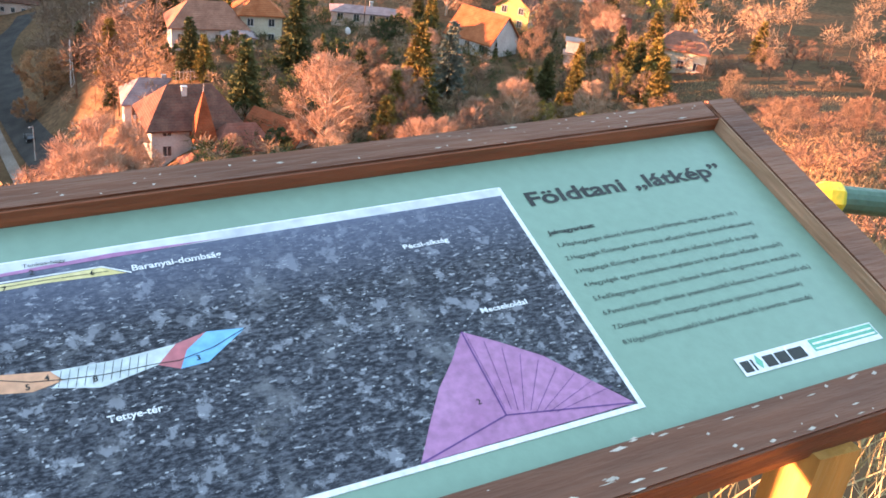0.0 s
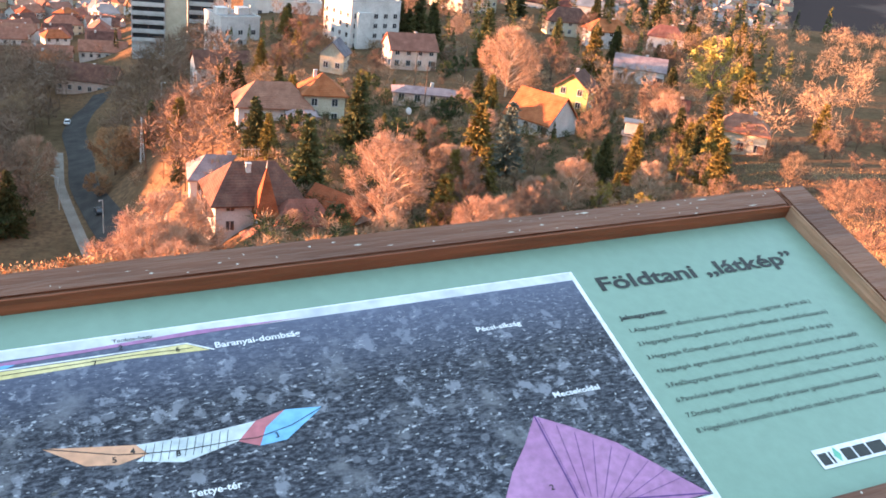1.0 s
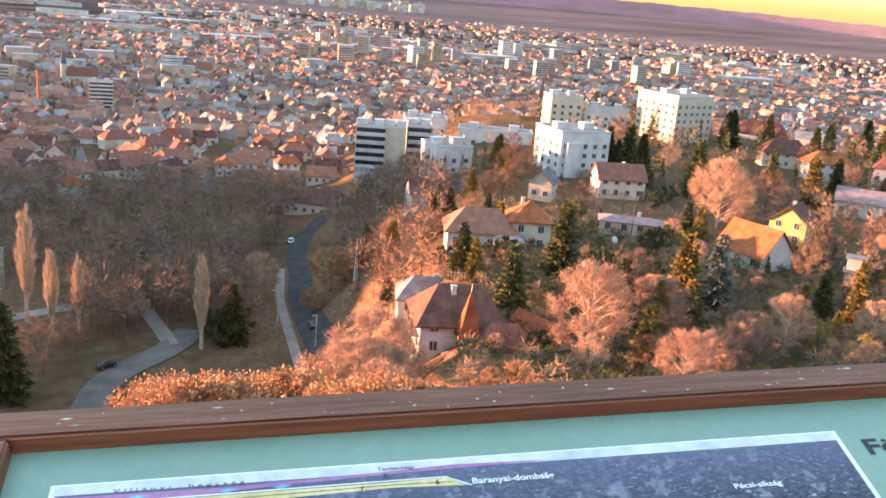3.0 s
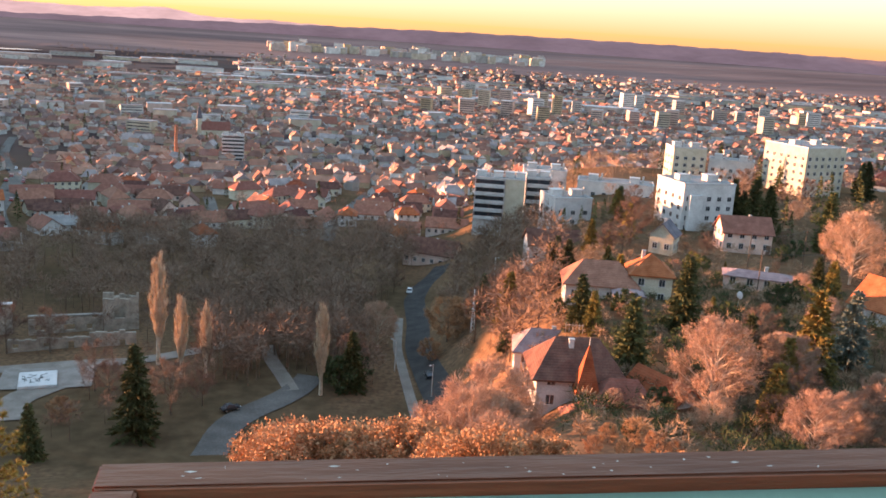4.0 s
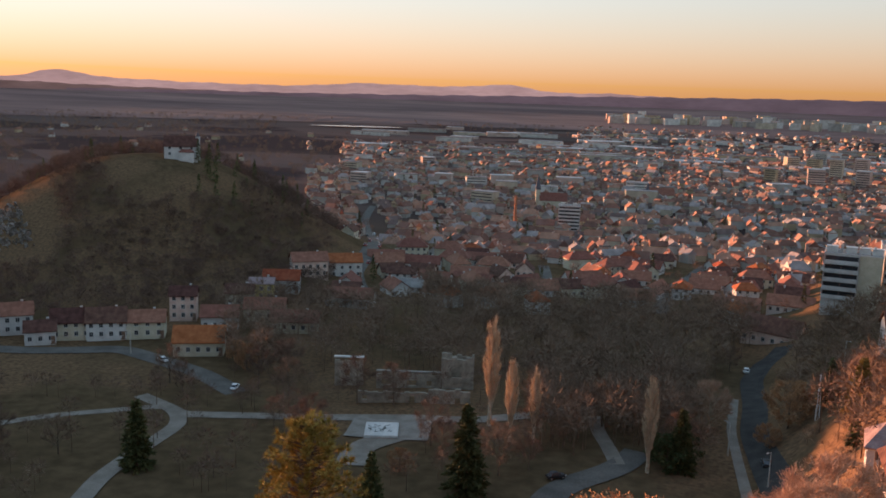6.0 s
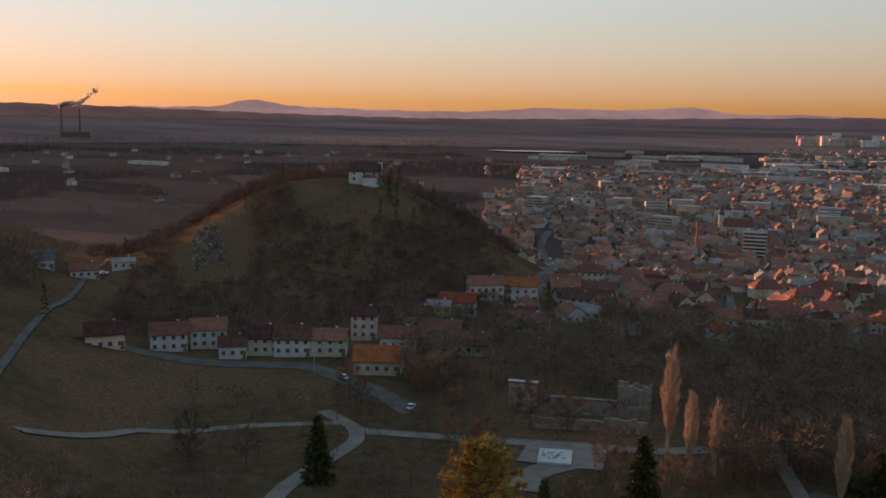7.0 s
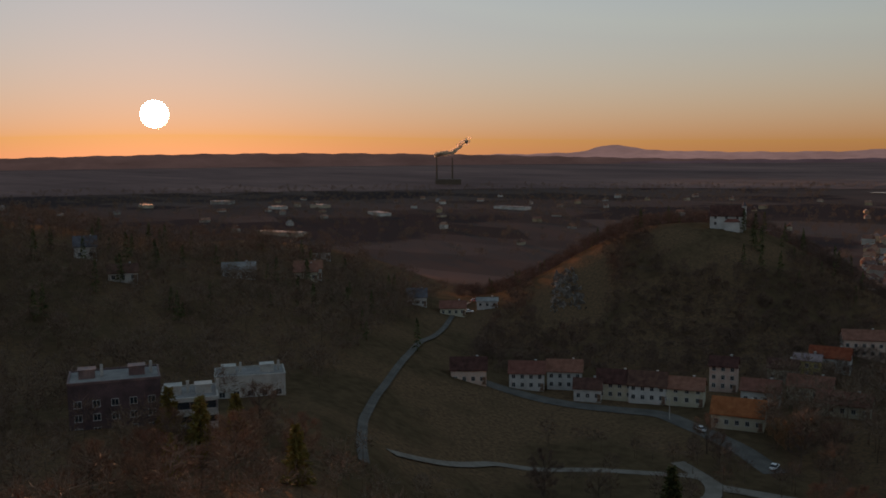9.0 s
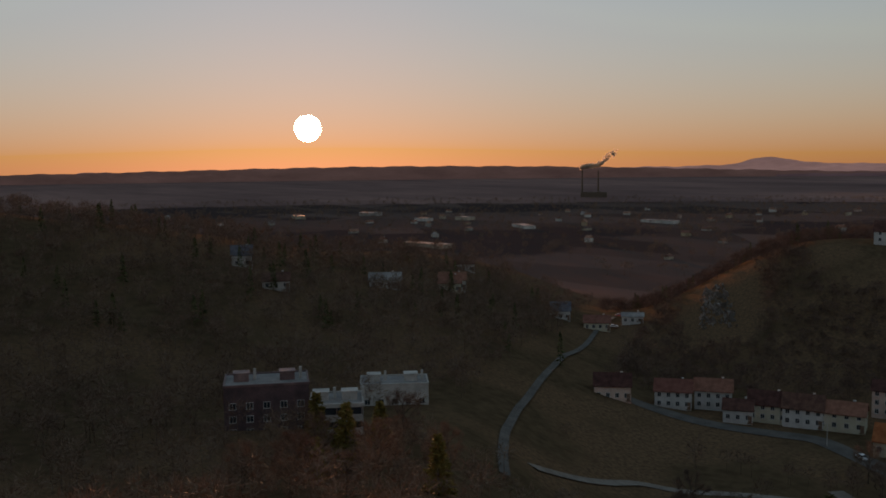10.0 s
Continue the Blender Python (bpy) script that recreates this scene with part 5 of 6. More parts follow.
# ---- the town ----
def town_houses(name, label, pts, seed, small=1.0):
    """Many small tiled houses joined: walls and roofs as two meshes."""
    rs = np.random.RandomState(seed)
    wv, wf, rv, rf = [], [], [], []
    z = ground_z(pts[:, 0], pts[:, 1])
    for i, (x, y) in enumerate(pts):
        w, d = rs.uniform(9, 19) * small, rs.uniform(7, 10.5) * small
        h, rh = rs.choice([3.2, 4.2, 6.2, 7.0], p=[.4, .3, .2, .1]) * rs.uniform(0.9, 1.1), rs.uniform(2.4, 4.2)
        a = 0.25 + rs.choice([0, math.pi / 2]) + rs.normal() * 0.2 + 0.25 * math.sin(x / 140) + 0.3 * math.sin(y / 180)
        c, s = math.cos(a), math.sin(a)

        def put(p):
            return [(x + q[0] * c - q[1] * s, y + q[0] * s + q[1] * c, z[i] + q[2]) for q in p]
        A, B = w / 2, d / 2
        n = len(wv)
        wv += put([(-A, -B, -3), (A, -B, -3), (A, B, -3), (-A, B, -3), (-A, -B, h), (A, -B, h), (A, B, h), (-A, B, h), (-A, 0, h + rh - .3), (A, 0, h + rh - .3)])
        wf += [tuple(n + k for k in q) for q in ((0, 1, 5, 4), (2, 3, 7, 6), (1, 2, 6, 9, 5), (3, 0, 4, 8, 7))]
        e = 0.5
        A, B = A + e, B + e
        k = 0 if rs.rand() < 0.7 else min(A * .5, B)
        n = len(rv)
        lo = h - e * rh / (d / 2) + .1
        rv += put([(-A, -B, lo), (A, -B, lo), (A, B, lo), (-A, B, lo), (-A + k, 0, h + rh), (A - k, 0, h + rh)])
        rf += [tuple(n + k2 for k2 in q) for q in ((0, 1, 5, 4), (2, 3, 4, 5), (1, 2, 5), (3, 0, 4), (3, 2, 1, 0))]
        if rs.rand() < 0.6:
            n = len(wv)
            cx, cy = A * .4, B * .25
            wv += put([(cx - .4, cy - .4, h), (cx + .4, cy - .4, h), (cx + .4, cy + .4, h), (cx - .4, cy + .4, h), (cx - .4, cy - .4, h + rh + .9), (cx + .4, cy - .4, h + rh + .9), (cx + .4, cy + .4, h + rh + .9), (cx - .4, cy + .4, h + rh + .9)])
            wf += [tuple(n + k2 for k2 in q) for q in ((0, 1, 5, 4), (1, 2, 6, 5), (2, 3, 7, 6), (3, 0, 4, 7), (4, 5, 6, 7))]
    ob = tagged(new(name), label, "houses", kind="stuff")
    for nm, v, f, mat in (("wall", wv, wf, "city_walls"), ("roof", rv, rf, "city_roofs")):
        me = bpy.data.meshes.new(nm)
        me.from_pydata(v, [], f)
        me.materials.append(M[mat])
        me.update()
        new(nm, me).parent = ob


def scatter(b0, b1, r0, r1, gap, seed, thin=1.0):
    """House plots: rows in polar order with uneven gaps."""
    rs = np.random.RandomState(seed)
    out = []
    r = r0
    while r < r1:
        n = int((radians(b1 - b0) * r) / gap)
        b = np.radians(np.linspace(b0, b1, max(n, 2)) + rs.normal(size=max(n, 2)) * 0.15)
        q = r + rs.normal(size=len(b)) * gap * 0.22 + 9 * np.sin(b * r / 70)
        k = rs.rand(len(b)) < thin
        out.append(np.stack([q * np.sin(b), q * np.cos(b)], -1)[k])
        r += gap * (1.05 + 0.00025 * r)
    return np.concatenate(out)


def keep_town(p):
    z = ground_z(p[:, 0], p[:, 1])
    p = p[z < -80]
    return off_roads(p, CLEAR + [[(10, 375), (14, 420), (20, 480), (40, 570)], [(-38, 420), (-44, 460), (-52, 520)], [(-56, 735), (-56, 755)], [(-225, 740), (-250, 850)]], 9)


# nearer town houses, each of its own
TYPES = []
for i, (w, d, h, rh, kd, wl, rf) in enumerate([
        (14, 9, 3.4, 3.6, "gable", "plaster_white", "roof_red"), (11, 8, 4.4, 3.2, "gable", "plaster_cream", "roof_brown"),
        (16, 9, 6.2, 3.6, "hip", "plaster_cream", "roof_red"), (12, 9, 3.4, 4.0, "gable", "plaster_pink", "roof_brown"),
        (18, 9, 3.6, 3.4, "gable", "plaster_grey", "roof_red"), (10, 8, 5.6, 2.6, "hip", "plaster_white", "roof_orange")]):
    t = house(-40 + 12 * i, 402 + 3 * i, 10 + 15 * i, w, d, h, rh, kd, wl, rf,
              f"{wl.split('_')[1]} town house with a {rf.split('_')[1]} tiled {kd} roof", (w * .25, .6), "SW", "town houses")
    TYPES.append(t)
near = keep_town(scatter(-18, 9, 372, 560, 17, 5, 0.9))
near = near[np.hypot(near[:, 0] + 10, near[:, 1] - 408) > 16]
for x, y in near[:230]:
    t = RND.choice(TYPES)
    copy_thing(t, pose(x, y, lowest(x, y, 3) + 0.5, 0, 0, RND.choice([12, 102, 192]) + RND.uniform(-32, 32)))
town_houses("town", "crowded old town of white and cream houses with red tile roofs", keep_town(np.concatenate([scatter(-20, 30, 560, 1250, 15.5, 6, 0.9), scatter(9, 20, 470, 560, 16, 7, .8)])), 7, 0.8)
town_houses("far_town", "distant town of pale houses and red roofs", keep_town(np.concatenate([scatter(-18, 48, 1250, 1900, 20, 8, 0.9), scatter(-4, 48, 1900, 2900, 32, 9, 0.75), scatter(30, 48, 640, 1250, 17, 10, .9), scatter(-70, -20, 1150, 2400, 90, 12, .35)])), 9, 0.95)


def slabs(name, label, rows, seed):
    """Flat-roofed halls and panel blocks far off, with bands of windows."""
    rs = np.random.RandomState(seed)
    body, roof, band = Soup(), Soup(), Soup()
    for b, r, w, d, h in rows:
        x, y = r * math.sin(radians(b)), r * math.cos(radians(b))
        z = float(ground_z(x, y))
        a = rs.uniform(-0.5, 0.5)
        n0 = [body.n, roof.n, band.n]
        body.box(-w / 2, w / 2, -d / 2, d / 2, -4, h)
        roof.box(-w / 2 - .2, w / 2 + .2, -d / 2 - .2, d / 2 + .2, h, h + .6)
        if h > 12 and r < 2000:
            for fl in range(int(h / 3)):
                band.box(-w / 2 + 1, w / 2 - 1, -d / 2 - .1, -d / 2, fl * 3 + 1.2, fl * 3 + 2.2)
        for sp, k in zip((body, roof, band), n0):
            for i in range(k, sp.n):
                px, py, pz = sp.v[i]
                sp.v[i] = (x + px * math.cos(a) - py * math.sin(a), y + px * math.sin(a) + py * math.cos(a), z + pz)
    ob = tagged(new(name), label, "buildings", kind="stuff")
    part("wall", body, M["city_walls"], ob)
    part("roof", roof, M["flat_roofs"], ob)
    if band.n:
        part("window_band", band, M["glass"], ob)


rs = np.random.RandomState(77)
slabs("panel_blocks", "distant pale panel housing blocks in rows",
      [(rs.uniform(-2, 14), rs.uniform(3150, 3500), rs.uniform(18, 60), 14, rs.uniform(18, 34)) for _ in range(90)], 1)
slabs("town_blocks", "tall pale blocks rising over the town",
      [(rs.uniform(6, 30), rs.uniform(1250, 1750), rs.uniform(12, 22), 13, rs.uniform(18, 32)) for _ in range(30)]
      + [(rs.uniform(-18, 8), rs.uniform(900, 1600), rs.uniform(16, 34), 14, rs.uniform(8, 13)) for _ in range(24)], 2)
slabs("halls", "long low halls with pale flat roofs",
      [(rs.uniform(-19, 36), rs.uniform(1500, 2600), rs.uniform(40, 120), rs.uniform(20, 45), rs.uniform(6, 10)) for _ in range(80)]
      + [(rs.uniform(-64, -40), rs.uniform(1300, 2300), rs.uniform(30, 80), 22, rs.uniform(5, 7)) for _ in range(7)], 3)


def lake():
    s = Soup()
    n = 40
    v = []
    for i in range(n):
        a = 2 * math.pi * i / n
        x, y = 120 * math.cos(a) * (1 + .12 * math.sin(3 * a)), 34 * math.sin(a)
        v.append((-770 + x * .95 - y * .3, 2440 + x * .3 + y * .95))
    z = max(float(ground_z(*p)) for p in v) + 2.4
    s.add([(p[0], p[1], z) for p in v], [tuple(range(n))])
    tagged(part("lake", s, M["water"]), "pale lake shining on the plain", "water", kind="structure")


lake()


def far_plain():
    """The far plain and its woods, rising to the horizon, with haze painted into the colour."""
    b = np.radians(np.arange(-96, 70, 1.0))
    r = np.linspace(2750, 4760, 24)
    rr, bb = np.meshgrid(r, b, indexing="ij")
    x, y = rr * np.sin(bb), rr * np.cos(bb)
    z = ground_z(x, y) + 3.0 * ease(2750, 2900, rr) + 0.3
    n = len(b)
    s = Soup()
    s.add(np.stack([x, y, z], -1).reshape(-1, 3).tolist(), [(i * n + j, i * n + j + 1, (i + 1) * n + j + 1, (i + 1) * n + j) for i in range(len(r) - 1) for j in range(n - 1)])
    m = surf("haze_painted_plain", (0.070, 0.046, 0.045), (0.150, 0.098, 0.088), 0.0022, 1.0, 0.0, 5, where="Position", stretch=(0.35, 1.0, 0.0))
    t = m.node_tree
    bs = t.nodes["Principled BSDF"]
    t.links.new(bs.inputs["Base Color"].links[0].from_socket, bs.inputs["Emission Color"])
    # The sheet glows faintly in its own colour to imitate distance haze.
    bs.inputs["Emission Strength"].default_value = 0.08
    tagged(part("backdrop_plain", s, m), "plain with woods far away, mauve haze painted in", "plain", kind="structure")


far_plain()


def range_backdrop(name, label, r, base, bumps, tone, haze_glow, b0=-75, b1=62):
    """Far hills against the sky, distance haze painted into them; bumps: bearing, height in degrees, width in degrees.
    """
    b = np.arange(b0, b1, 0.25)
    e = base + 0.02 * np.sin(b * 2.1) + 0.015 * np.sin(b * 5.3 + 1)
    for c, h, w in bumps:
        e = e + h * np.exp(-np.abs((b - c) / w) ** 2.4)
    sp = Soup()
    x, y = r * np.sin(np.radians(b)), r * np.cos(np.radians(b))
    top = EYE + r * np.tan(np.radians(e))
    v = [(p, q, t) for p, q, t in zip(x, y, top)] + [(p * 1.006, q * 1.006, -150.0) for p, q in zip(x, y)]
    n = len(b)
    sp.add(v, [(i, i + 1, n + i + 1, n + i) for i in range(n - 1)])
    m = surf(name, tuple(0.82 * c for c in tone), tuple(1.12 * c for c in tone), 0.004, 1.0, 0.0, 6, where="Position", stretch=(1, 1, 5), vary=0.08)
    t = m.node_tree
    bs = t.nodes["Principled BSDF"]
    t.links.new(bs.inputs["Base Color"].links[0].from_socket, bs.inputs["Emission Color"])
    # Haze in the air is put in as muted tone and weak emission.
    bs.inputs["Emission Strength"].default_value = haze_glow
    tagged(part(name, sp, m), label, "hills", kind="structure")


range_backdrop("backdrop_mountains", "mountain range on the horizon, haze painted in as pale mauve", 4900, -0.12,
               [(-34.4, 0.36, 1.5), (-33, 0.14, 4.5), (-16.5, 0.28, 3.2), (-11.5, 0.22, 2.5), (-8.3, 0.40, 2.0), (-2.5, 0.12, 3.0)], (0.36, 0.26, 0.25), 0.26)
range_backdrop("backdrop_ridge", "dark wooded ridge below the mountains, bluish haze painted in", 4780, -0.62, [(20, 0.72, 30)], (0.165, 0.128, 0.150), 0.13, -34, 64)
range_backdrop("backdrop_horizon", "brown rim of the plain with haze painted in", 4840, -0.62, [(-72, 0.42, 34), (-52, 0.34, 18)], (0.20, 0.135, 0.125), 0.13, -98, -22)


# ---- cars, poles, wires ----
def car(x, y, turn, paint, label, lift=0.4):
    z = float(ground_z(x, y)) + lift
    ob = thing("car", label, "car", "cars", pose(x, y, z, 0, 0, turn))
    bm = bevelled_box(-2.1, 2.1, -0.86, 0.86, 0.28, 0.86, 0.16)
    part("body", bm, M[paint], ob)
    s = Soup()
    s.add([(-1.5, -.78, .84), (1.1, -.78, .84), (1.1, .78, .84), (-1.5, .78, .84), (-1.0, -.62, 1.42), (.4, -.62, 1.42), (.4, .62, 1.42), (-1.0, .62, 1.42)],
          [(0, 1, 5, 4), (1, 2, 6, 5), (2, 3, 7, 6), (3, 0, 4, 7)])
    part("windscreen", s, M["glass"], ob)
    part("roof", bevelled_box(-1.02, .42, -.64, .64, 1.4, 1.46, .02), M[paint], ob)
    for a in (-1.3, 1.3):
        for b in (-.82, .82):
            s = Soup()
            s.tube((a, b - .1, .31), (a, b + .1, .31), .31, .31, 12)
            w = part("wheel", s, M["rubber"], ob)
            s = Soup()
            s.tube((a, b - .115, .31), (a, b + .115, .31), .19, .19, 8)
            part("rim", s, M["metal"], w)
    for b in (-.6, .6):
        s = Soup()
        s.box(2.04, 2.12, b - .16, b + .16, .58, .72)
        part("headlight", s, M["white_ink"], ob)


car(-14, 187.5, 32, "car_dark", "dark saloon car parked at the road bend", 0.2)
car(30.2, 203, 92, "car_dark", "dark car driving down the road", 0.15)
car(35, 291, 80, "car_white", "white car parked by the road", 0.15)
car(-137, 246, 150, "car_white", "white car on the street below the houses", 0.15)
car(-106, 229, 100, "car_white", "white van-like car at the park corner", 0.15)
car(-318, 342, 55, "car_red", "red car at the top of the saddle road", 0.35)
car(-302, 321, 55, "car_white", "white car on the saddle road", 0.35)
for i in range(14):
    q = 400 + i * 19
    x = np.interp(q, [395, 430, 480, 590, 740], [-124, -130, -140, -172, -225])
    car(x + (3 if i % 3 else -3), q, 100, RND.choice(["car_dark", "car_white", "car_white", "car_red"]), "small parked car along the long street", 0.4)


def pole(x, y, h, label, mat="concrete", arm=True, name="street_lamp"):
    ob = thing(name, label, "pole", at=spot(x, y, RND.uniform(0, 360), 0.2))
    s = Soup()
    s.tube((0, 0, 0), (0, 0, h), 0.14, 0.08, 8)
    part("pole", s, M[mat], ob)
    if arm:
        s = Soup()
        s.tube((0, 0, h - .1), (1.2, 0, h + .15), .05, .04, 6)
        s.box(1.0, 1.7, -.12, .12, h + .1, h + .22)
        part("lamp_head", s, M["metal"], ob)


pole(53.5, 248, 8.5, "tall pale concrete street lamp by the road")
pole(29, 190, 8, "pale street lamp beside the road")
pole(23, 212, 8, "pale street lamp beside the footpath")
pole(-105, 176, 5, "slim park lamp on the lawn", "metal")
pole(-150, 250, 7, "street lamp by the old houses", "concrete")
POLES = [(94, 176), (103, 199), (112, 178), (122, 208)]
for x, y in POLES:
    pole(x, y, 10, "wooden utility pole carrying slack wires", "bark", False, "utility_pole")


def wire(a, b, sag, label):
    s = Soup()
    pts = []
    for i in range(13):
        k = i / 12
        p = Vector(a).lerp(Vector(b), k)
        p.z -= sag * 4 * k * (1 - k)
        pts.append(p)
    for p, q in zip(pts, pts[1:]):
        s.tube(p, q, 0.035, 0.035, 4)
    tagged(part("power_line", s, M["wire"]), label, "cable")


def head(i):
    x, y = POLES[i]
    return (x, y, float(ground_z(x, y)) + 9.6)


wire(head(0), head(1), 1.2, "slack dark power line between garden poles")
wire(head(1), head(3), 1.0, "slack dark power line above the gardens")
wire(head(0), head(2), 0.8, "slack dark power line over the hedges")


def mast():
    ob = thing("flag_mast", "white lattice mast beside the road", "mast", at=spot(42, 216, 0, 0.2))
    for a in (0, 2.09, 4.19):
        s = Soup()
        s.tube((.6 * math.cos(a), .6 * math.sin(a), 0), (.1 * math.cos(a), .1 * math.sin(a), 11), .06, .04, 5)
        part("leg", s, M["white_ink"], ob)
    s = Soup()
    for i in range(10):
        k0, k1 = i / 10, (i + 1) / 10
        for a in (0, 2.09, 4.19):
            r0, r1 = .6 - .5 * k0, .6 - .5 * k1
            s.tube((r0 * math.cos(a), r0 * math.sin(a), 11 * k0), (r1 * math.cos(a + 2.09), r1 * math.sin(a + 2.09), 11 * k1), .03, .03, 4)
    part("lattice", s, M["white_ink"], ob)


mast()


def kiosk():
    ob = thing("garden_tower", "white stepped summer house among the scrub", "summer house", at=spot(122, 140, -40, .3))
    for i, (w, z) in enumerate(((3.2, 0), (3.0, 2.6))):
        s = Soup()
        s.box(-w / 2, w / 2, -w / 2, w / 2, z - (2 if i == 0 else 0), z + 2.2)
        part("wall", s, M["plaster_white"], ob)
        s = Soup()
        s.box(-w / 2 - .4, w / 2 + .4, -w / 2 - .4, w / 2 + .4, z + 2.2, z + 2.45)
        part("roof", s, M["roof_felt"], ob)


kiosk()


def dish(x, y, h):
    ob = thing("satellite_dish", "round white satellite dish on a garden post", "dish", at=spot(x, y, 20, .1))
    s = Soup()
    s.tube((0, 0, 0), (0, 0, h), .05, .05, 6)
    part("post", s, M["metal"], ob)
    bm = bmesh.new()
    bmesh.ops.create_uvsphere(bm, u_segments=16, v_segments=8, radius=.75, matrix=pose(0, -.2, h + .2, 70, 0, 0) @ Matrix.Diagonal((1, 1, .3, 1)))
    part("reflector", bm, M["plaster_white"], ob)


dish(83, 162, 3.0)


# ---- the terrace: rail, grass and the information board ----
def rail():
    ob = thing("handrail", "green steel handrail with a yellow end cap", "railing", at=pose(0, 0, 0))
    a, b = Vector((1.765, 1.105, EYE - .705)), Vector((3.1, .36, EYE - .705))
    s = Soup()
    s.tube(a, b, .03, .03, 16)
    part("rail", s, M["rail_green"], ob)
    s = Soup()
    w = (b - a).normalized()
    s.tube(a - w * .05, a - w * .015, .022, .038, 8)
    s.tube(a - w * .015, a + w * .014, .038, .038, 8)
    s.tube(a + w * .014, a + w * .022, .038, .032, 8)
    part("end_cap", s, M["rail_yellow"], ob, "faceted yellow end cap")
    for k in (.55, .98):
        p = a.lerp(b, k)
        s = Soup()
        s.tube((p.x, p.y, float(ground_z(p.x, p.y)) - .1), (p.x, p.y, p.z - .028), .028, .028, 12)
        part("post", s, M["rail_green"], ob)


rail()


def grass_blades():
    rs = np.random.RandomState(8)
    n = 9000
    p = sector(n, 40, 150, 1.15, 5.2, 61) + rs.normal(size=(n, 2)) * .12
    x, y = p[:, 0], p[:, 1]
    z = ground_z(x, y)
    way = unit(np.stack([rs.normal(size=n) * .5, rs.normal(size=n) * .5, np.ones(n)], -1))
    v, f = slivers(np.stack([x, y, z - .01], -1), way, rs.uniform(.08, .38, n), rs.uniform(.004, .009, n), rs)
    tagged(new("dry_grass", tri_mesh("dry_grass", v, f, M["dry_grass"])), "dry straw-coloured grass at the terrace edge", "grass", kind="stuff")


grass_blades()


def slope_grass():
    rs = np.random.RandomState(18)
    p = np.concatenate([sector(52000, 44, 72, 12, 110, 51), sector(16000, 43, 70, 100, 170, 52)])
    n = len(p)
    z = ground_z(p[:, 0], p[:, 1])
    way = unit(np.stack([rs.normal(size=n) * .6, rs.normal(size=n) * .6, np.ones(n)], -1))
    v, f = slivers(np.stack([p[:, 0], p[:, 1], z - .05], -1), way, rs.uniform(.25, .6, n), rs.uniform(.06, .16, n), rs)
    tagged(new("slope_grass", tri_mesh("slope_grass", v, f, M["slope_straw"])), "tufts of tan dry grass on the slope", "grass", kind="stuff")


slope_grass()

BU, BY, BN = Vector((.99383, -.09048, .06422)), Vector((.06701, .95077, .30257)), Vector((-.08844, -.29640, .95096))
BOARD = Matrix((BU, BY, BN)).transposed().to_4x4()
BOARD.translation = Vector((.8700, 1.1169, EYE - .5783))
board = thing("information_board", "sloping green information board in a brown timber frame", "sign", at=BOARD)
X0, X1, Y0, Y1 = -1.228, .502, -.498, .069      # the panel inside its timbers


def rail_piece(name, x0, x1, y0, y1, mat, label):
    bm = bevelled_box(x0, x1, y0, y1, -.045, .030, .004)
    return part(name, bm, M[mat], board, label)


top = rail_piece("top_rail", X0 - .066, X1 - .004, Y1, Y1 + .053, "timber", "brown stained timber rail with pale specks")
rail_piece("side_rail", X1, X1 + .068, Y0 - .002, Y1 + .053, "timber", "brown stained timber rail worn pale at the inner edge")
rail_piece("side_rail", X0 - .066, X0, Y0 - .002, Y1 - .002, "timber", "brown stained timber rail")
low = rail_piece("bottom_rail", X0 - .066, X1 + .068, Y0 - .074, Y0 - .004, "timber", "brown timber rail with flaking varnish")
part("inner_strip", bevelled_box(X0, X1, Y1 - .003, Y1 - .0005, .0, .028, .0006, 1), M["timber_red"], board, "reddish inner edge of the top rail")
part("inner_strip", bevelled_box(X1 - .004, X1 - .0005, Y0, Y1 - .004, .0, .030, .0006, 1), M["timber_end"], board, "worn pale inner edge of the side rail")
part("panel", bevelled_box(X0 - .004, X1 + .004, Y0 - .008, Y1 + .004, -.018, 0.0, .0005, 1), M["panel"], board, "pale green printed panel")
rs = np.random.RandomState(21)
s = Soup()
for i in range(60):
    x = rs.uniform(X0, X1)
    y = Y1 + rs.uniform(.004, .044)
    a, b = rs.uniform(.0006, .004), rs.uniform(.0005, .0022)
    if rs.rand() < .25:
        a *= 3
    s.add([(x - a, y, .0304), (x, y - b, .0304), (x + a, y, .0304), (x, y + b, .0304)], [(0, 1, 2, 3)])
for i in range(55):
    x = rs.uniform(-.35, X1)
    y = Y0 - .004 - abs(rs.normal()) * .012 if rs.rand() < .6 else Y0 - .074 + rs.uniform(.002, .03)
    a, b = rs.uniform(.001, .014), rs.uniform(.0006, .003)
    s.add([(x - a, y, .0304), (x - a * .2, y - b, .0304), (x + a, y - b * .3, .0304), (x + a * .3, y + b, .0304)], [(0, 1, 2, 3)])
tagged(part("flaked_paint", s, M["lichen"], board, "pale flakes and specks on the timbers"), kind="stuff")
# square bolts of the timbers and legs under the board
for x, y in ((.26, -.55), (.26, .06), (-.98, -.55), (-.98, .06)):
    foot = BOARD @ Vector((x, y, -.04))
    s = Soup()
    g = float(ground_z(foot.x, foot.y))
    s.box(-.04, .04, -.04, .04, g - .3, foot.z + .0)
    leg = part("leg", s, M["post"], board, "timber leg with sunlight painted into its honey colour")
    leg.matrix_basis = BOARD.inverted() @ Matrix.Translation((foot.x, foot.y, 0)) @ pose(0, 0, 0, 0, 0, -6)
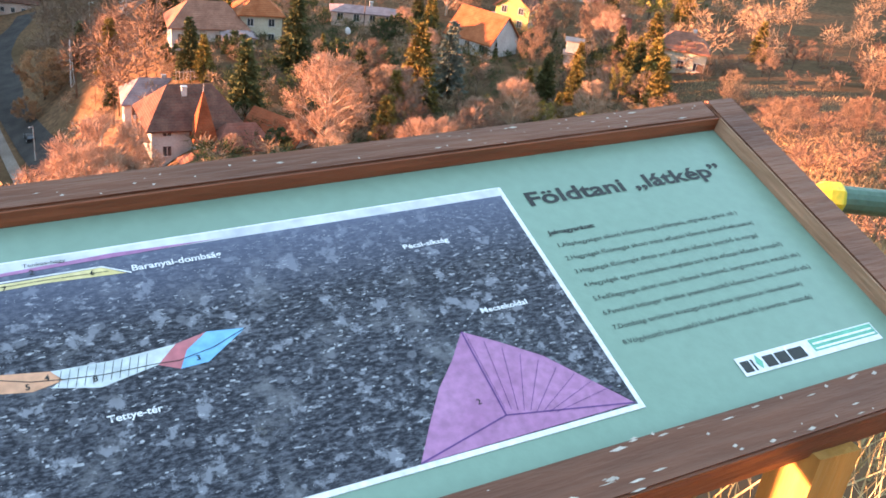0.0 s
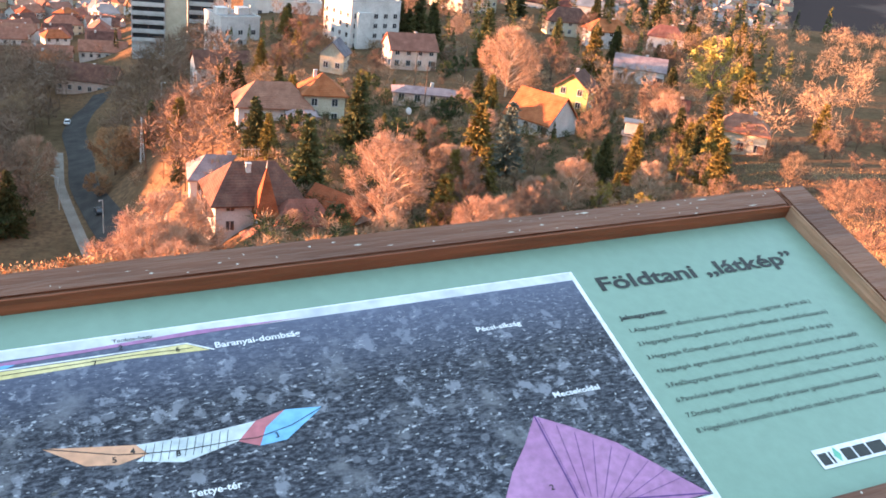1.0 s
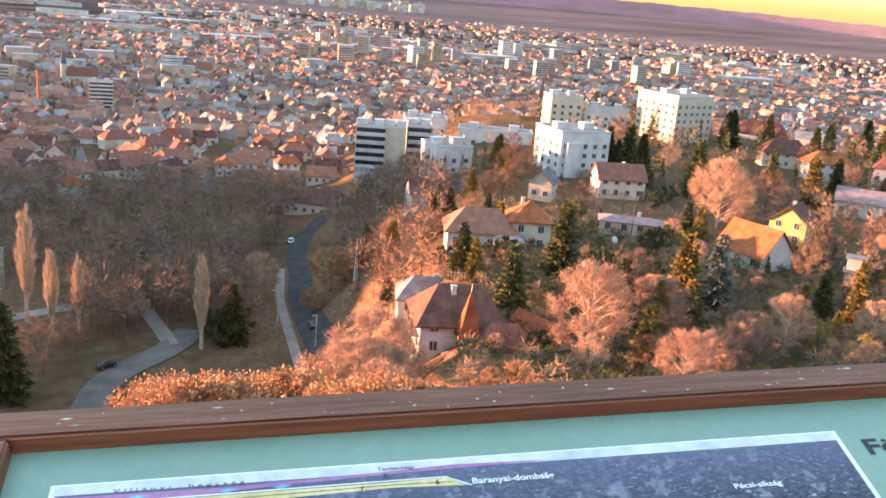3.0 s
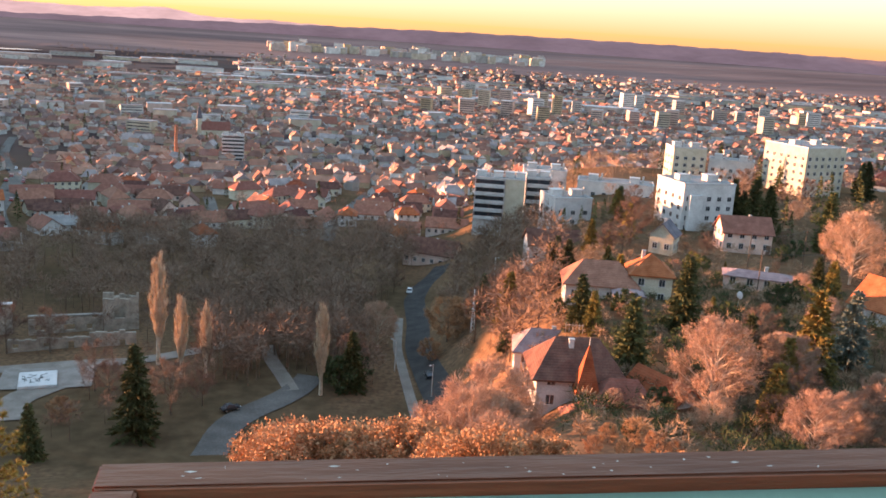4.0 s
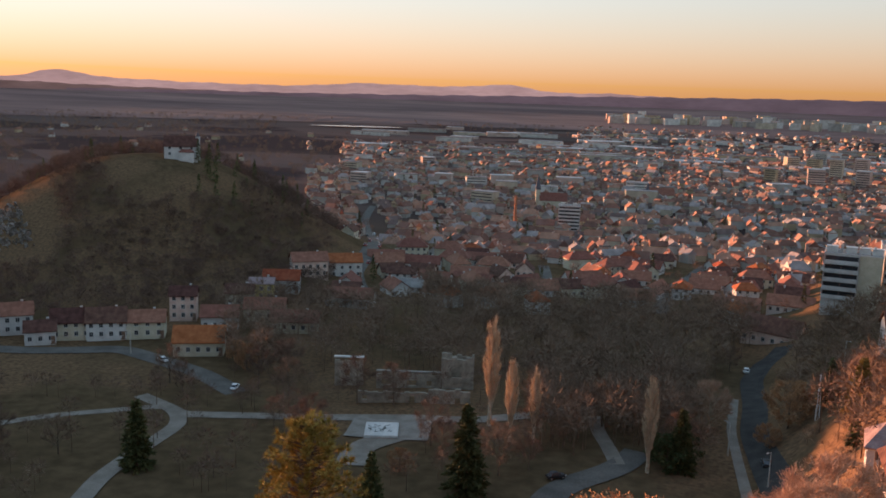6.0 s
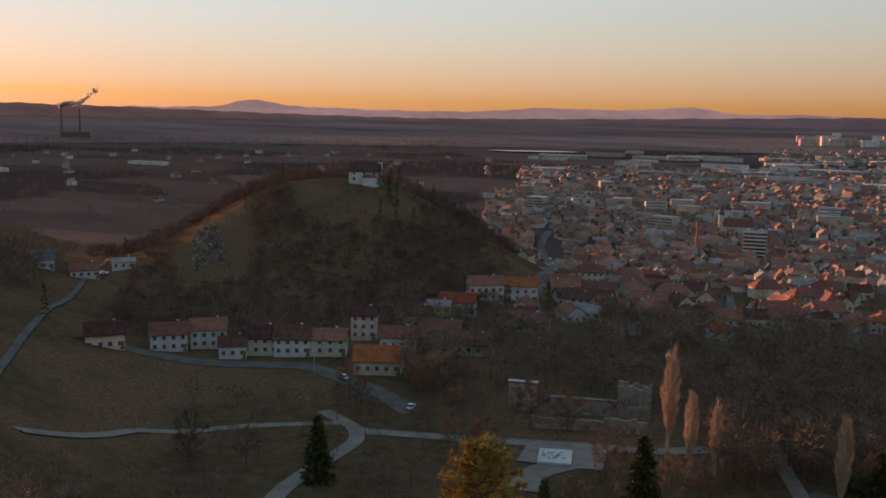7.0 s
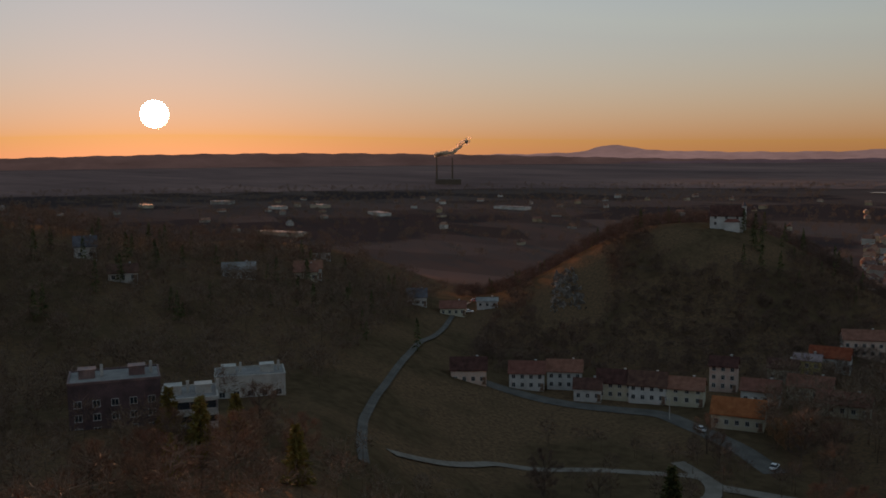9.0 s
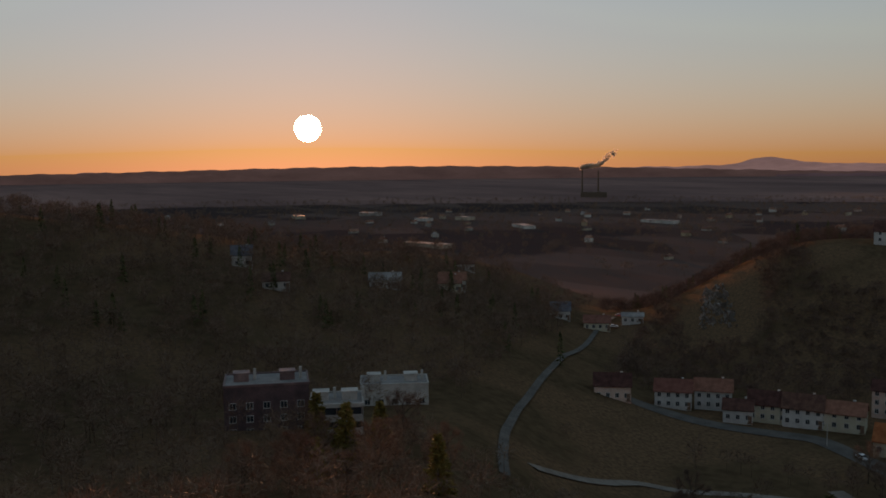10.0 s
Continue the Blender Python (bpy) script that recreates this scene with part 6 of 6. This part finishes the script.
for x in (.26, -.98):
    s = Soup()
    s.box(x - .03, x + .03, -.53, .07, -.10, -.046)
    part("bearer", s, M["post"], board)
    a, b = BOARD @ Vector((x + .08, -.38, -.05)), BOARD @ Vector((x + .08, -.05, -.42))
    s = Soup()
    s.tube(a, b, .04, .04, 4)
    br = part("brace", s, M["timber"], board)
    br.matrix_basis = BOARD.inverted()

# the printed aerial photograph
PX0 = -1.165


def photo_material():
    m, t, b = nodes_of("printed_photograph")
    n, k = t.nodes, t.links.new
    co = n.new("ShaderNodeTexCoord")
    mp = n.new("ShaderNodeMapping")
    mp.inputs["Scale"].default_value = (1, 2.2, 1)
    k(co.outputs["Object"], mp.inputs["Vector"])

    def tex(scale, detail, lo, hi, vec=None):
        x = n.new("ShaderNodeTexNoise")
        x.inputs["Scale"].default_value, x.inputs["Detail"].default_value = scale, detail
        x.inputs["Roughness"].default_value = .7
        k(vec or co.outputs["Object"], x.inputs["Vector"])
        r = n.new("ShaderNodeMapRange")
        r.inputs[1].default_value, r.inputs[2].default_value = lo, hi
        k(x.outputs["Fac"], r.inputs[0])
        return r.outputs[0]

    def mix(f, a, c):
        x = n.new("ShaderNodeMix")
        x.data_type = "RGBA"
        k(f, x.inputs["Factor"])
        for s_, v in (("A", a), ("B", c)):
            if isinstance(v, tuple):
                x.inputs[s_].default_value = (*v, 1)
            else:
                k(v, x.inputs[s_])
        return x.outputs["Result"]
    c = mix(tex(95, 12, .44, .66, mp.outputs[0]), (.010, .012, .018), (.11, .12, .14))
    c = mix(tex(30, 12, .55, .60), c, (.19, .205, .23))
    c = mix(tex(55, 12, .60, .63, mp.outputs[0]), c, (.36, .38, .40))
    c = mix(tex(11, 12, .54, .68), c, (.15, .155, .165))
    c = mix(tex(5, 12, .60, .70), c, (.24, .22, .17))
    cell = n.new("ShaderNodeTexVoronoi")
    cell.inputs["Scale"].default_value = 42
    k(co.outputs["Object"], cell.inputs["Vector"])
    spot_r = n.new("ShaderNodeMapRange")
    spot_r.inputs[1].default_value, spot_r.inputs[2].default_value = .30, .24
    spot_r.inputs[4].default_value = .55
    k(cell.outputs["Distance"], spot_r.inputs[0])
    keep = n.new("ShaderNodeMath")
    keep.operation = "MULTIPLY"
    k(spot_r.outputs[0], keep.inputs[0])
    k(tex(9, 3, .52, .56), keep.inputs[1])
    c = mix(keep.outputs[0], c, (.16, .17, .19))
    sep = n.new("ShaderNodeSeparateXYZ")
    k(co.outputs["Object"], sep.inputs[0])
    hz = n.new("ShaderNodeMapRange")
    hz.inputs[1].default_value, hz.inputs[2].default_value = -.15, -.015
    hz.inputs[4].default_value = .72
    k(sep.outputs["Y"], hz.inputs[0])
    c = mix(hz.outputs[0], c, (.12, .15, .22))
    k(c, b.inputs["Base Color"])
    b.inputs["Roughness"].default_value = .5
    b.inputs["Specular IOR Level"].default_value = .25
    return m


s = Soup()
s.box(PX0, 0, -.451, 0, .0, .0016)
part("photo_border", s, M["white_ink"], board, "white border of the printed photograph")
s = Soup()
s.box(PX0 + .008, -.008, -.443, -.017, .0016, .0022)
part("photograph", s, photo_material(), board, "dark printed aerial photograph of the town")
s = Soup()
s.box(PX0 + .006, -.006, -.020, -.003, .0016, .0024)
part("photo_sky", s, M["sky_print"], board, "pale sky of the printed photograph")
s = Soup()      # small pale roofs printed in the photograph
for i in range(900):
    x = rs.uniform(PX0 + .02, -.02)
    q = rs.rand() ** 2.2
    y = -.035 - .30 * q
    a, b = rs.uniform(.0006, .0020) * (.6 + q) * rs.choice([1, 1, 1, 2.4]), rs.uniform(.0003, .0009) * (.6 + 1.6 * q)
    t = rs.uniform(-.25, .25)
    c, d = math.cos(t), math.sin(t)
    s.add([(x + (p * c - r * d), y + (p * d + r * c), .0024) for p, r in ((-a, -b), (a, -b), (a, b), (-a * .6, b))], [(0, 1, 2, 3)])
tagged(part("roof_print", s, M["photo_roof"], board, "small pale roofs in the printed photograph"), kind="stuff")


def sheet(name, pts, mat, label, z=.0026):
    s = Soup()
    s.add([(x, y, z) for x, y in pts], [tuple(range(len(pts)))])
    ob = part(name, s, M[mat], board, label)
    nz = ob.data.polygons[0].normal.z
    if nz < 0:
        ob.data.flip_normals()
    return ob


def stroke(name, pts, w, mat, z=.0030):
    s = Soup()
    for (x0, y0), (x1, y1) in zip(pts, pts[1:]):
        l = math.hypot(x1 - x0, y1 - y0)
        nx, ny = -(y1 - y0) / l * w / 2, (x1 - x0) / l * w / 2
        s.add([(x0 + nx, y0 + ny, z), (x0 - nx, y0 - ny, z), (x1 - nx, y1 - ny, z), (x1 + nx, y1 + ny, z)], [(0, 1, 2, 3)])
    return part(name, s, M[mat], board)


sheet("violet_area", [(-.194, -.266), (-.151, -.295), (-.099, -.335), (-.012, -.441), (-.330, -.443), (-.298, -.395), (-.263, -.346), (-.227, -.308)], "violet", "violet area on the photograph")
stroke("violet_edge", [(-.194, -.266), (-.195, -.409), (-.012, -.441)], .0022, "violet_line")
stroke("violet_edge", [(-.195, -.409), (-.330, -.443)], .0022, "violet_line")
for i in range(9):
    k = i / 9
    stroke("violet_edge", [(-.19 + .02 * i, -.272 - .017 * i), (-.192 + .008 * i, -.40 - .003 * i)], .0007, "violet_line")
sheet("blue_area", [(-.473, -.185), (-.505, -.208), (-.531, -.227), (-.566, -.229), (-.553, -.202), (-.523, -.179)], "blue_print", "blue area on the photograph")
sheet("red_area", [(-.523, -.179), (-.553, -.202), (-.566, -.229), (-.591, -.216), (-.564, -.189)], "red_print", "red area on the photograph")
sheet("pale_area", [(-.564, -.189), (-.591, -.216), (-.66, -.232), (-.715, -.218), (-.701, -.209), (-.712, -.193), (-.641, -.195)], "grey_print", "pale cracked area on the photograph")
sheet("orange_area", [(-.819, -.174), (-.764, -.184), (-.712, -.193), (-.699, -.21), (-.735, -.218), (-.772, -.211)], "orange_print", "orange area on the photograph")
stroke("area_line", [(-.819, -.174), (-.735, -.203), (-.699, -.209), (-.655, -.214), (-.591, -.214), (-.566, -.216), (-.52, -.206), (-.473, -.185)], .0012, "ink")
for i in range(11):
    stroke("area_line", [(-.70 + .010 * i, -.196), (-.708 + .010 * i, -.224)], .0007, "ink")
sheet("yellow_band", [(-1.150, -.048), (-1.04, -.040), (-.857, -.039), (-.716, -.039), (-.627, -.037), (-.598, -.054), (-.701, -.049), (-.857, -.053), (-1.039, -.061), (-1.150, -.070)], "yellow_print", "yellow band on the photograph")
stroke("area_line", [(-1.14, -.058), (-1.04, -.050), (-.857, -.046), (-.70, -.044), (-.62, -.046)], .0010, "ink")
stroke("white_edge", [(-1.15, -.047), (-1.04, -.038), (-.857, -.037), (-.627, -.036), (-.592, -.055)], .0022, "white_ink")
sheet("violet_band", [(-1.150, -.040), (-1.005, -.038), (-.856, -.030), (-.698, -.024), (-.573, -.021), (-.46, -.018), (-.614, -.014), (-.762, -.021), (-.932, -.026), (-1.150, -.024)], "violet", "violet band on the photograph", .0028)
for x in (-.856, -.93, -1.05):
    sheet("blue_patch", [(x - .014, -.033), (x, -.029), (x + .014, -.031), (x, -.036)], "blue_print", "blue patch on the band", .0032)


def words(name, text, x, y, size, mat="ink", bold=0.0, width=None, lift=.0034, label="", spacing=1.0):
    """Printed words, fitted to a width in metres."""
    cu = bpy.data.curves.new(name, "FONT")
    cu.body, cu.size, cu.offset, cu.space_character = text, size, bold, spacing
    cu.fill_mode = "FRONT"
    cu.resolution_u = 3
    ob = new(name, cu)
    me = bpy.data.meshes.new_from_object(ob.evaluated_get(bpy.context.evaluated_depsgraph_get()))
    bpy.data.objects.remove(ob)
    me.materials.clear()
    me.materials.append(M[mat])
    if width:
        xs = [q.co.x for q in me.vertices]
        k = width / (max(xs) - min(xs))
        for q in me.vertices:
            q.co.x *= k
    o = part(name, me, None, board, label)
    o.matrix_basis = pose(x, y, lift)
    return o


words("title", "Földtani „látkép”", .030, -.052, .044, bold=.0011, width=.405, lift=.001, label="black printed title")
LINES = ["Jelmagyarázat:", "1.Alaphegységet alkotó kőzettömeg (csillámpala, migmatit, gránit stb.)",
         "2.Hegységek főtömegét alkotó triász időszaki kőzetek (mészkőváltozatok)", "3.Hegységek főtömegét alkotó jura időszaki kőzetek (mészkő és márga)",
         "4.Hegységek egyes részleteiben meghatározó kréta időszaki kőzetek (mészkő)", "5.Fedőhegységet alkotó miocén kőzetek (homokkő, konglomerátum, mészkő stb.)",
         "6.Pannóniai beltenger üledékei (medencekitöltő kőzetliszt, homok, homokkő stb.)", "7.Dombsági területen kivastagodó takarósáv (pleisztocén löszváltozatok)",
         "8.Völgykitöltő karsztvízből kivált édesvízi mészkő (travertino, mésztufa)"]
WIDE = [.088, .36, .377, .364, .396, .411, .410, .368, .365]
for i, (tx, w) in enumerate(zip(LINES, WIDE)):
    words("legend_line", tx, .030, -.120 - .0285 * i, .0125, bold=.0004 if i == 0 else 0.0, width=w, lift=.001)
for tx, x, y, sz, w, mt in (("V i l l á n y i  -  h e g y s é g", -1.082, -.0215, .0085, .175, "ink"), ("Tenkes-hegy", -.722, -.0165, .009, .053, "ink"),
                            ("Baranyai-dombság", -.591, -.053, .015, .120, "white_ink"), ("Pécsi-síkság", -.212, -.099, .013, .074, "white_ink"),
                            ("Mecsekoldal", -.151, -.243, .013, .075, "white_ink"), ("Tettye-tér", -.662, -.285, .014, .063, "white_ink")):
    words("place_name", tx, x, y, sz, mt, .0003 if mt == "white_ink" else 0.0, w)
for tx, x, y in (("2", -.224, -.384), ("8", -.668, -.222), ("5", -.742, -.214), ("3", -.545, -.222), ("4", -.72, -.206), ("2", -.715, -.031), ("6", -.643, -.049), ("7", -.75, -.052)):
    words("area_number", tx, x, y, .012, "ink", .0002)
# the sponsor's plate: a white strip with plain shapes
sheet("plate", [(.180, -.416), (.456, -.416), (.456, -.449), (.180, -.449)], "white_ink", "white sponsor plate with plain shapes", .0012)
sheet("plate_band", [(.322, -.418), (.454, -.418), (.454, -.440), (.322, -.440)], "teal_print", "teal strip on the plate", .0016)
for i, (a, b) in enumerate(((.184, .200), (.203, .207), (.226, .246), (.249, .272), (.275, .304))):
    sheet("plate_bar", [(a, -.424), (b, -.424), (b, -.444), (a, -.444)], "ink", "plain dark bar", .0016)
sheet("plate_drop", [(.2165, -.418), (.2225, -.432), (.2165, -.444), (.2105, -.432)], "teal_print", "teal drop shape", .0018)
for y in (-.425, -.434):
    sheet("plate_bar", [(.326, y), (.450, y), (.450, y - .0035), (.326, y - .0035)], "white_ink", "plain pale bar", .0020)
